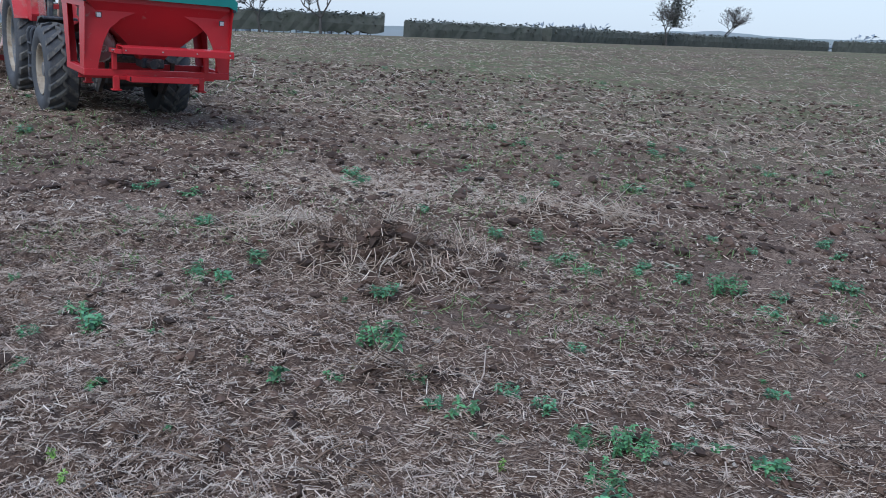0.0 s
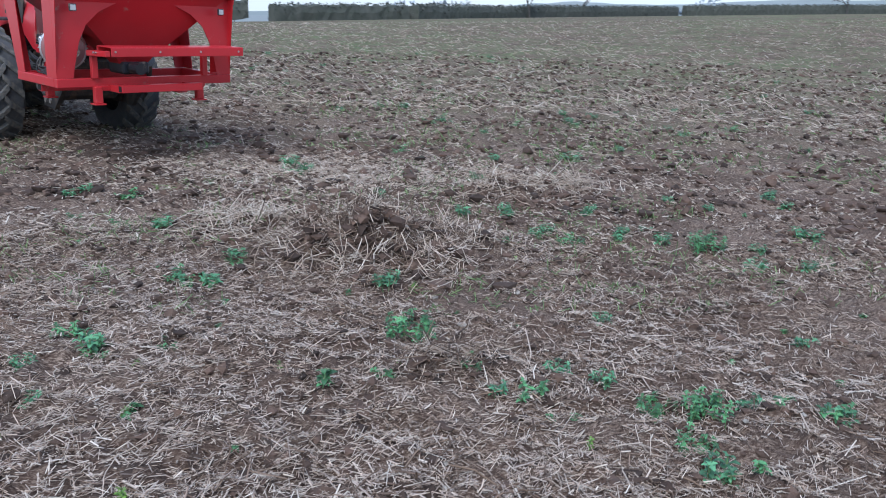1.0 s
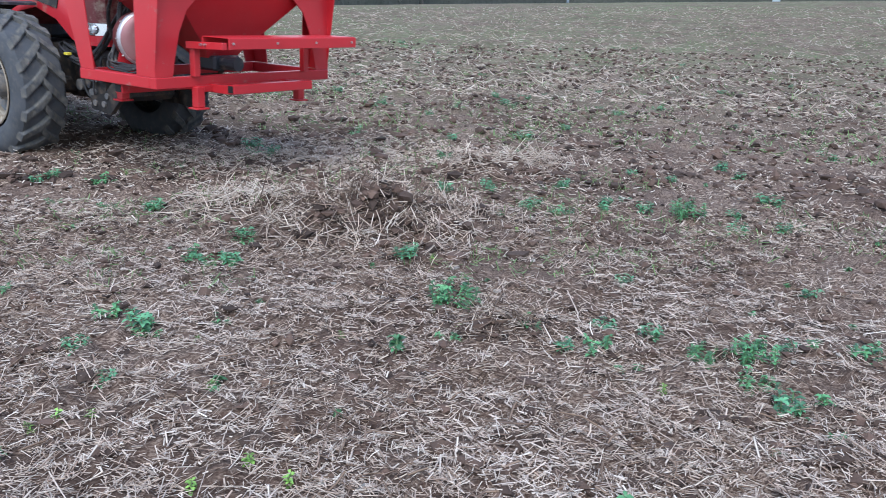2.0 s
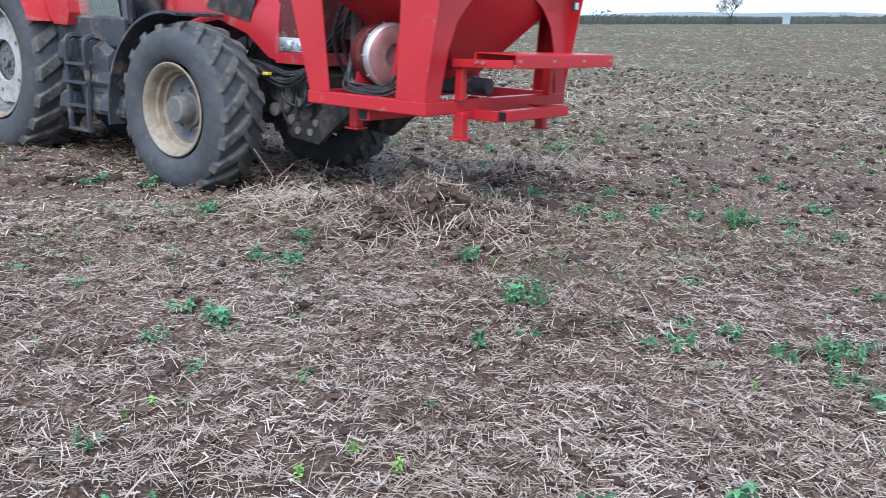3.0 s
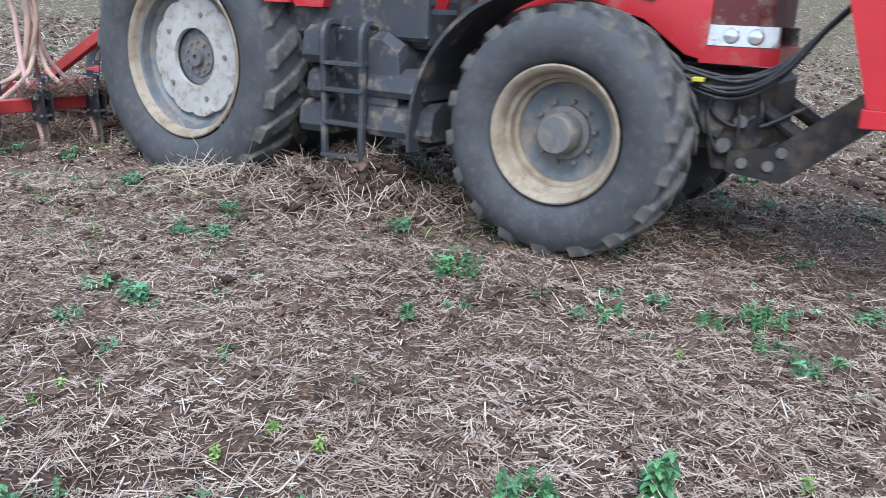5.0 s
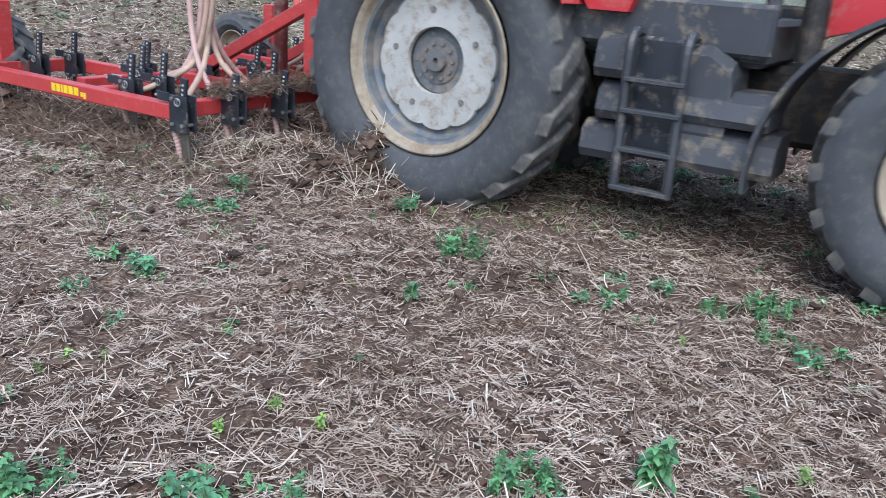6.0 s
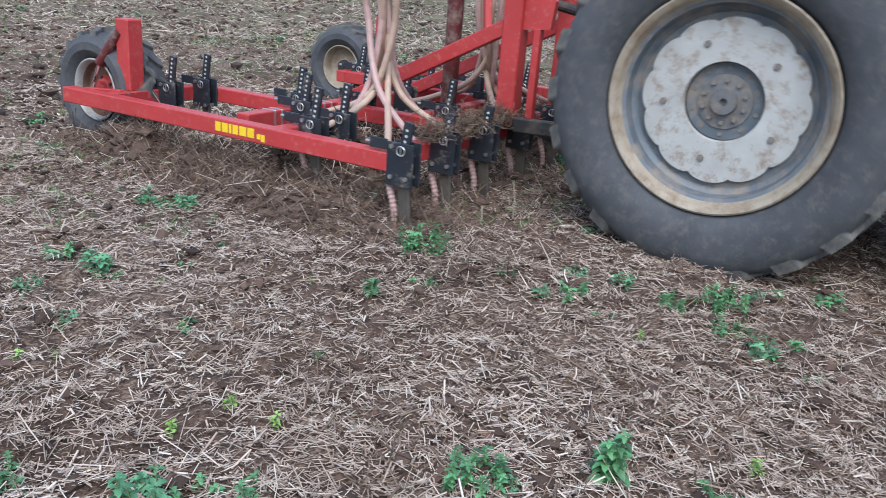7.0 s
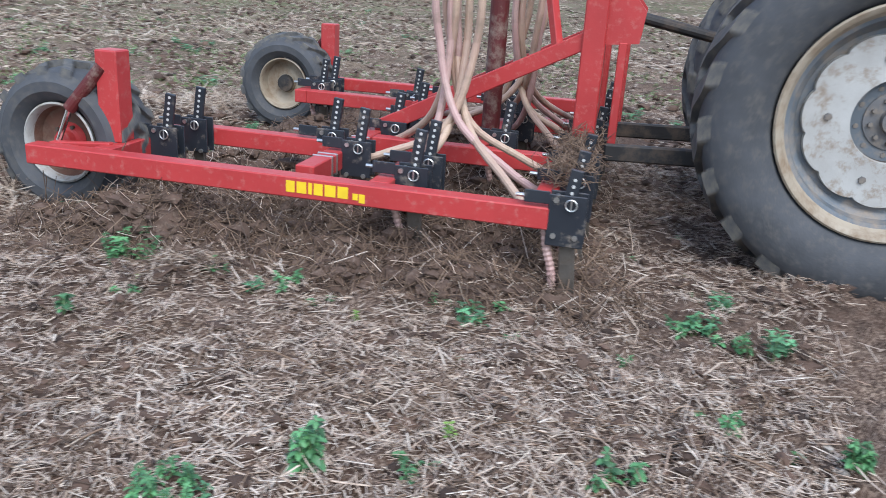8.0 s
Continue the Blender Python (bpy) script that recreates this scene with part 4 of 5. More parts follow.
    # tank and steps on both flanks
    for s in (-1, 1):
        tank = new("fuel_tank")
        tank.parent = T
        tagged(tank, "dusty moulded plastic tank behind the steps")
        bm = BM()
        for z0, z1, a, b in ((0.93, 1.17, 1.08, 1.30), (0.70, 0.91, 1.12, 1.30), (0.47, 0.68, 1.05, 1.32)):
            secs = [[Vector((x, s * y, z)) for y, z in ((0.5, z0), (0.87, z0), (0.90, z0 + 0.05), (0.88, z1 - 0.05), (0.81, z1), (0.5, z1))] for x in (a, a + 0.02, b)]
            loft(bm, secs)
        part("tank_rib", bm, M_PLASTIC, tank)
        bm = solid(BM(), (1.28, min(s * 0.55, s * 0.82), 0.50), (1.62, max(s * 0.55, s * 0.82), 1.17), 0.02)
        part("tank_body", bm, M_BLACK, tank)
        bm = BM()
        secs = [[Vector((x, s * y, z)) for y, z in ((0.5, 0.62), (0.85, 0.62), (0.87, 0.70), (0.85, zt - 0.06), (0.77, zt), (0.5, zt))] for x, zt in ((1.60, 1.16), (1.70, 1.16), (1.82, 1.08), (1.84, 1.0))]
        loft(bm, secs)
        part("air_box", bm, M_PLASTIC, tank, "dusty grey plastic box")
        bm = BM()
        for z0, z1, b in ((0.75, 0.93, 2.06), (0.50, 0.73, 2.12)):
            secs = [[Vector((x, s * y, z)) for y, z in ((0.5, z0), (0.88, z0), (0.90, z0 + 0.04), (0.87, z1 - 0.05), (0.78, z1), (0.5, z1))] for x in (1.62, 1.66, b)]
            loft(bm, secs)
        part("battery_box", bm, M_PLASTIC, tank, "dusty grey battery box with a latch")
        steps = new("steps")
        steps.parent = T
        tagged(steps, "dusty steel cab steps")
        for x in (1.29, 1.60):
            bm = BM()
            tube(bm, [(x, s * 0.76, 1.18), (x, s * 0.88, 1.19), (x, s * 0.935, 1.10), (x, s * 0.92, 0.8), (x + 0.01, s * 0.935, 0.5), (x + 0.01, s * 0.925, 0.32)], 0.027, 6, 4)
            part("step_rail", bm, M_PLASTIC, steps)
        for z in (0.335, 0.555, 0.77, 0.94):
            bm = beam(BM(), (1.28, s * 0.92, z), (1.62, s * 0.92, z), 0.075, 0.028, 0.005)
            part("step_tread", bm, M_PLASTIC, steps, "dusty step tread")
    # front linkage
    link = new("front_linkage")
    link.parent = T
    tagged(link, "dirty front linkage with hydraulic hoses")
    for s in (-1, 1):
        bm = BM()
        plate(bm, [(3.50, 1.0), (3.95, 0.98), (3.98, 0.70), (3.90, 0.50), (3.72, 0.50), (3.66, 0.72), (3.5, 0.8)], 0.04, pose(0, s * 0.40, 0))
        part("side_plate", bm, M_IRON, link)
        bm = BM()
        plate(bm, [(3.82, 0.50), (4.12, 0.47), (4.60, 0.88), (4.62, 0.98), (4.45, 0.99), (4.05, 0.66), (3.82, 0.62)], 0.05, pose(0, s * 0.46, 0))
        arm = part("lift_arm", bm, M_IRON, link, "grey-brown lift arm")
        bm = BM()
        for x, z in ((3.9, 0.56), (4.04, 0.56), (4.1, 0.64)):
            rod(bm, (x, s * 0.44, z), (x, s * 0.50, z), 0.03, 10)
        part("arm_pin", bm, M_HUB, link)
        bm = BM()
        rod(bm, (3.75, s * 0.33, 0.98), (4.15, s * 0.36, 0.72), 0.045, 12)
        part("lift_ram", bm, M_IRON, link)
    bm = solid(BM(), (3.45, -0.36, 0.55), (4.0, 0.36, 1.04), 0.05)
    part("linkage_block", bm, M_IRON, link)
    rng = random.Random(3)
    for i in range(7):
        y = -0.42 - 0.02 * i + rng.uniform(-0.05, 0.05)
        w0 = rng.uniform(-0.035, 0.035)
        bm = tube(BM(), [(3.1, -0.30, 1.08), (3.42, y, 1.07 - 0.012 * i + w0), (3.78, y - 0.02, 1.02 - 0.02 * i - w0), (4.02 + w0, y, 1.1 - 0.015 * i), (4.22, y + 0.06, 1.30), (4.40, y + 0.1, 1.52)], 0.010 + 0.004 * (i % 3) / 2, 8, 6)
        part("hydraulic_hose", bm, M_RUBBERHOSE, link)
    for i in range(4):
        x = 3.66 + 0.08 * i + rng.uniform(-0.02, 0.02)
        low = rng.uniform(0.55, 0.85)
        bm = tube(BM(), [(x, -0.40, 1.0), (x + rng.uniform(-0.06, 0.06), -0.47, 0.5 + low * 0.45), (x + rng.uniform(0.0, 0.12), -0.45, low), (x + rng.uniform(0.1, 0.3), -0.38, low + 0.12)], 0.009 + 0.003 * (i % 2), 8, 5)
        part("hydraulic_hose", bm, M_RUBBERHOSE, link)
    for x, z, r in ((3.72, 0.86, 0.05), (3.86, 0.78, 0.035), (3.78, 0.64, 0.04), (3.58, 0.70, 0.055)):
        part("pivot_boss", rod(BM(), (x, -0.42, z), (x, -0.455, z), r, 14), M_HUB, link, "dirty round pivot boss")
    bm = BM()
    plate(bm, [(3.60, 1.02), (3.84, 1.0), (3.80, 0.80), (3.74, 0.68), (3.66, 0.70), (3.60, 0.86)], 0.02, pose(0, -0.44, 0))
    part("linkage_bracket", bm, M_PLASTIC, link, "grey steel linkage bracket")
    bm = solid(BM(), (3.60, -0.60, 0.985), (3.66, -0.55, 1.01), 0.004)
    part("hose_tag", bm, M_YTAG, link, "yellow plastic hose tag")
    for s in (-1, 1):
        part("lower_link", beam(BM(), (0.0, s * 0.40, 0.55), (-1.40, s * 0.42, 0.50), 0.05, 0.10, 0.01), M_IRON, T, "dark lower link arm")
        part("lift_rod", rod(BM(), (-0.3, s * 0.42, 1.05), (-0.75, s * 0.42, 0.55), 0.025, 10), M_IRON, T)
    part("top_link", rod(BM(), (-0.45, 0, 1.10), (-1.40, 0, 1.28), 0.035, 12), M_IRON, T, "dark top link")
    return T


# ---- front hopper ----
def hopper():
    H = empty("front_hopper", "red steel seed hopper with a green cover on the front linkage", "seed hopper")
    base = new("base_frame")
    base.parent = H
    for s in (-1, 1):
        part("base_beam", beam(BM(), (4.52, s * 0.925, 0.905), (5.50, s * 0.925, 0.905), 0.08, 0.09), M_RED, base)
    part("base_beam", beam(BM(), (4.56, -0.885, 0.905), (4.56, 0.885, 0.905), 0.08, 0.09), M_RED, base)
    part("base_beam", beam(BM(), (5.54, -0.965, 0.905), (5.54, 0.965, 0.905), 0.08, 0.09), M_RED, base)
    for s in (-1, 1):
        # rear upright: folded plate, leaning back
        bm = BM()
        plate(bm, [(4.54, 0.952), (4.73, 0.952), (4.61, 1.86), (4.26, 1.86)], 0.008, pose(0, s * 0.958, 0))
        plate(bm, [(4.54, 0.952), (4.55, 0.952), (4.27, 1.86), (4.26, 1.86)], 0.12, pose(0, s * 0.892, 0))
        part("rear_upright", bm, M_RED, H)
        # front corner: side face
        bm = BM()
        plate(bm, [(5.33, 0.952), (5.565, 0.952), (5.70, 1.86), (5.36, 1.86)], 0.008, pose(0, s * 0.958, 0))
        plate(bm, [(5.33, 0.952), (5.338, 0.952), (5.37, 1.86), (5.36, 1.86)], 0.10, pose(0, s * 0.90, 0))
        part("corner_post", bm, M_RED, H)
        bm = BM()
        plate(bm, [(4.30, 1.72), (5.68, 1.72), (5.70, 1.86), (4.26, 1.86)], 0.008, pose(0, s * 0.966, 0))
        part("side_rail", bm, M_RED, H)
    # front panel with an arched opening
    lean = Matrix.Translation((5.57, 0, 0.952)) @ Matrix.Shear("YZ", 4, (0.145, 0)) @ Matrix.Translation((0, 0, -0.952)) @ pose(0, 0, 0, 0, 0, 90)
    half = [(0.962, 0.952), (0.80, 0.952), (0.77, 1.10), (0.72, 1.30), (0.64, 1.47), (0.50, 1.60), (0.30, 1.695), (0.0, 1.72), (0.0, 1.86), (0.962, 1.86)]
    bm = BM()
    for s in (-1, 1):
        plate(bm, [(s * a, b) for a, b in half], 0.008, lean)
    panel = part("front_panel", bm, M_RED, H, "red front panel with an arched cut-out")
    for s in (-1, 1):
        bm = solid(BM(), (5.675, s * 0.80 - 0.035, 1.60), (5.70, s * 0.80 + 0.035, 1.67), 0.006)
        lamp = part("marker_lamp", bm, M_BLACK, panel, "small square work lamp")
        bm = solid(BM(), (5.70, s * 0.80 - 0.026, 1.609), (5.704, s * 0.80 + 0.026, 1.661), 0)
        part("lamp_lens", bm, M_LENS, panel)
    # tank
    bm = BM()
    loft(bm, [[Vector((x, y, z)) for x, y in ((a, -w), (b, -w), (b, w), (a, w))] for z, a, b, w in ((1.06, 4.98, 5.20, 0.16), (1.12, 4.95, 5.24, 0.20), (1.80, 4.36, 5.64, 0.935), (1.87, 4.36, 5.64, 0.935))])
    part("tank", bm, M_RED, H, "tapered red hopper tank")
    bm = BM()
    solid(bm, (4.92, -0.15, 0.95), (5.28, 0.15, 1.08), 0.02)
    rod(bm, (5.28, -0.05, 1.02), (5.48, -0.05, 1.02), 0.06, 14)
    part("metering_unit", bm, M_BLACK, H, "dark metering unit below the tank")
    # tarpaulin
    bm = BM()
    secs = []
    for i in range(9):
        x = 4.24 + 1.49 * i / 8
        b = 0.16 * math.sin(math.pi * i / 8)
        secs.append([Vector((x, y, z)) for y, z in ((-1.005, 1.80 + 0.01 * (i % 2)), (-1.01, 1.93), (-0.94, 1.99 + b * 0.4), (-0.5, 2.03 + b), (0, 2.06 + b), (0.5, 2.03 + b), (0.94, 1.99 + b * 0.4), (1.01, 1.93), (1.005, 1.80 + 0.01 * (i % 2)), (0.9, 1.862), (-0.9, 1.862))])
    loft(bm, secs)
    cover_ = part("cover", bm, M_TARP, H, "taut green tarpaulin cover", smooth=True)
    for s in (-1, 1):
        part("cover_strap", solid(BM(), (5.70, s * 0.97 - 0.02, 1.79), (5.745, s * 0.97 + 0.02, 1.83), 0.006), M_BLACK, cover_)
    # step at the front
    step = new("front_step")
    step.parent = H
    tagged(step, "red folding step frame")
    for z0, z1, x in ((1.19, 1.275, 6.02), ):
        part("step_bar", beam(BM(), (x, -0.60, 1.232), (x, 0.86, 1.232), 0.012, 0.085, 0.003), M_RED, step)
    part("step_plate", solid(BM(), (5.70, -0.60, 1.272), (6.015, 0.86, 1.280), 0.002), M_RED, step)
    part("step_bar", beam(BM(), (5.70, -0.60, 1.232), (5.70, 0.86, 1.232), 0.012, 0.08, 0.003), M_RED, step)
    for y in (-0.60, 0.80):
        part("step_arm", beam(BM(), (5.56, y - 0.03, 1.20), (6.01, y - 0.03, 1.215), 0.05, 0.055, 0.004), M_RED, step)
    for y in (-0.60, 0.62):
        part("step_post", beam(BM(), (5.60, y, 0.95), (5.60, y, 1.20), 0.06, 0.06, 0.005), M_RED, step)
    for y in (-0.56, -0.1, 0.35, 0.80):
        part("step_bolt", rod(BM(), (6.024, y, 1.235), (6.034, y, 1.235), 0.011, 8), M_ZINC, step)
    for x in (5.76, 5.81):
        part("step_bolt", rod(BM(), (x, -0.655, 1.215), (x, -0.67, 1.215), 0.012, 8), M_ZINC, step)
    # lower bumper frame; black end plates paint the shade inside its tubes
    low = new("bumper_frame")
    low.parent = H
    part("bumper_bar", beam(BM(), (5.86, -0.46, 0.862), (5.86, 0.43, 0.862), 0.08, 0.075, 0.005), M_RED, low)
    for y in (-0.42, 0.39):
        part("bumper_arm", beam(BM(), (5.58, y, 0.852), (5.82, y, 0.852), 0.07, 0.07, 0.005), M_RED, low)
    part("bumper_bar", beam(BM(), (5.60, -0.60, 0.85), (5.60, 0.6, 0.85), 0.06, 0.05, 0.005), M_RED, low)
    for y, s in ((-0.4615, -1), (0.4315, 1)):
        part("tube_mouth", beam(BM(), (5.86, y, 0.862), (5.86, y + 0.003 * s, 0.862), 0.06, 0.055, 0), M_TUBE_SHADE, low, "black plate painted as the shade inside a tube end")
    for x, y in ((4.80, -0.75), (5.60, -0.58), (5.60, 0.55), (4.80, 0.75)):
        bm = BM()
        beam(bm, (x, y, 0.70), (x, y, 0.865), 0.075, 0.075, 0.005)
        solid(bm, (x - 0.06, y - 0.06, 0.685), (x + 0.06, y + 0.06, 0.70), 0.003)
        part("parking_foot", bm, M_RED, H)
    part("fork_tube", beam(BM(), (5.02, -0.93, 0.82), (5.02, 0.93, 0.82), 0.10, 0.08, 0.005), M_RED, H)
    # the fork tube is closed too: its dark inside is a black plate
    part("tube_mouth", beam(BM(), (5.02, -0.931, 0.82), (5.02, -0.934, 0.82), 0.078, 0.058, 0), M_TUBE_SHADE, H, "black plate painted as the shade inside a tube end")
    # fan
    fan = new("fan")
    fan.parent = H
    tagged(fan, "dark red fan drum with a bright metal rim")
    m = pose(5.02, -0.66, 1.215, 0, 0, 68)
    part("fan_drum", lathe(BM(), [(0.0001, 0.20), (0.205, 0.20), (0.215, 0.19), (0.215, 0.03), (0.222, 0.03), (0.222, 0.015), (0.215, 0.015), (0.215, -0.03)], 40, m), M_RED_DARK, fan, smooth=True)
    part("fan_rim", lathe(BM(), [(0.216, -0.03), (0.228, -0.032), (0.228, -0.045), (0.224, -0.05), (0.222, -0.075), (0.208, -0.088)], 40, m), M_ALU, fan, "bright dented metal fan ring", smooth=True)
    part("fan_shroud", lathe(BM(), [(0.209, -0.086), (0.19, -0.10), (0.14, -0.112), (0.09, -0.108), (0.085, -0.05), (0.0001, -0.05)], 40, m), M_SHROUD, fan, "dull reddish fan shroud with a dark inlet", smooth=True)
    for i in range(10):
        clip = part("rim_clip", solid(BM(), (-0.008, -0.014, -0.006), (0.008, 0.014, 0.006), 0.002), M_ZINC, fan)
        clip.matrix_basis = m @ pose(0, 0, 0, 0, 36 * i, 0) @ pose(0.230, -0.038, 0)
    bm = BM()
    plate(bm, [(-0.10, 0.95), (0.03, 0.95), (0.01, 1.38), (-0.03, 1.38)], 0.05, pose(5.20, -0.73, 0, 0, 0, 68))
    part("fan_bracket", bm, M_RED, fan)
    bm = BM()
    plate(bm, [(-0.12, 0.95), (0.06, 0.95), (0.03, 1.36), (-0.0, 1.40)], 0.03, pose(4.86, -0.70, 0, 0, 0, 70))
    part("fan_bracket", bm, M_RED, fan)
    bm = BM()
    rod(bm, (5.24, -0.66, 1.19), (5.31, -0.66, 1.19), 0.05, 14)
    rod(bm, (5.29, -0.70, 1.19), (5.29, -0.70, 1.36), 0.018, 10)
    part("fan_motor", bm, M_CHROME, fan, "bright hydraulic motor fittings")
    rng = random.Random(6)
    for i in range(5):
        z = 0.958 + 0.014 * i
        x = 5.28 - 0.03 * i
        j = [rng.uniform(-0.035, 0.035) for _ in range(6)]
        bm = tube(BM(), [(4.62, -0.60 + j[0], 1.55 - 0.05 * i), (4.73 + j[1], -0.74 + j[2], 1.2), (4.78 + j[3], -0.82 + j[4], z + 0.03), (4.95, -0.85 + 0.012 * i + j[5] * 0.5, z - 0.005), (5.12 + j[0], -0.85 + 0.01 * i, z + j[3] * 0.3), (x, -0.80 + j[1], z + 0.08), (x + 0.03, -0.72 + j[2], 1.12 + 0.03 * i)], 0.009 + 0.003 * (i % 2), 8, 6)
        part("hydraulic_hose", bm, M_RUBBERHOSE, H)
    for i in range(4):
        y = -0.5 + 0.1 * i
        bm = tube(BM(), [(4.5, y, 1.0), (4.44, y - 0.1, 1.25), (4.5, y - 0.12, 1.5), (4.6, y, 1.7)], 0.016, 8, 6)
        part("hydraulic_hose", bm, M_RUBBERHOSE, H)
    return H


# ---- seed drill ----
def tine(parent, x, y, label="black tine clamp with a steel leg"):
    """A tine in its clamp: toothed height bar, clamp plates, pins, leg with a point."""
    t = new("tine")
    t.parent = parent
    tagged(t, label)
    bm = BM()
    low = 0.28 if x > -1.6 else 0.32
    solid(bm, (x - 0.005, y - 0.045, low), (x + 0.17, y - 0.033, 0.525), 0.004)
    solid(bm, (x - 0.005, y + 0.033, low), (x + 0.17, y + 0.045, 0.525), 0.004)
    solid(bm, (x - 0.12, y - 0.047, 0.475), (x + 0.0, y - 0.037, 0.535), 0.004)
    part("clamp_plate", bm, M_BLACK, t)
    bm = BM()
    m = pose(x + 0.085, y, 0.47, 0, 8, 0)
    tall = 0.17 if x > -1.6 else 0.24
    solid(bm, (-0.03, -0.012, 0.0), (0.03, 0.012, tall), 0.004, m)
    bar = part("height_bar", bm, M_BLACK, t, "black perforated height bar")
    # the bar stays solid; pale discs imitate light through its holes
    bm = BM()
    for k in range(3 if x > -1.6 else 6):
        rod(bm, m @ Vector((0, -0.0135, 0.06 + 0.032 * k)), m @ Vector((0, 0.0135, 0.06 + 0.032 * k)), 0.0085, 8)
    part("bar_hole", bm, M_HOLE_LIGHT, t, "row of pale discs painted as light through holes")
    for dx, dz in ((0.03, 0.50), (0.13, 0.33), (0.03, 0.33)):
        part("clamp_bolt", rod(BM(), (x + dx, y - 0.056, dz), (x + dx, y + 0.056, dz), 0.013, 8), M_ZINC, t, "bright clamp bolt")
    for dy, dz in ((-0.02, 0.500), (0.02, 0.490)):
        part("band_bolt", rod(BM(), (x - 0.16, y + dy, dz), (x, y + dy, dz), 0.010, 8), M_ZINC, t, "bright clamp bolt")
    bm = BM()
    ring = [(x + 0.10 + 0.026 * math.cos(a), y - 0.062, 0.485 + 0.026 * math.sin(a)) for a in [2 * math.pi * k / 12 for k in range(13)]]
    tube(bm, ring, 0.004, 5, 0)
    rod(bm, (x + 0.10, y - 0.064, 0.462), (x + 0.10, y - 0.064, 0.508), 0.004, 5)
    part("linch_pin", bm, M_ZINC, t)
    bm = BM()
    beam(bm, (x + 0.085, y, 0.40), (x + 0.125, y, -0.06), 0.026, 0.075, 0.006)
    beam(bm, (x + 0.10, y, 0.03), (x + 0.26, y, -0.04), 0.05, 0.022, 0.004)
    part("tine_leg", bm, M_TINE, t, "soil-polished steel tine leg")
    bm = BM()
    pts = [(x - 0.02, y, 0.40), (x + 0.0, y, 0.26), (x + 0.035, y, 0.14), (x + 0.045, y, 0.0)]
    line = spline(pts, 10)
    tube(bm, line, 0.02, 8, 0, 0.10)
    part("seed_tube", bm, M_HOSE_PINK, t, "ribbed seed tube behind the leg")
    return t


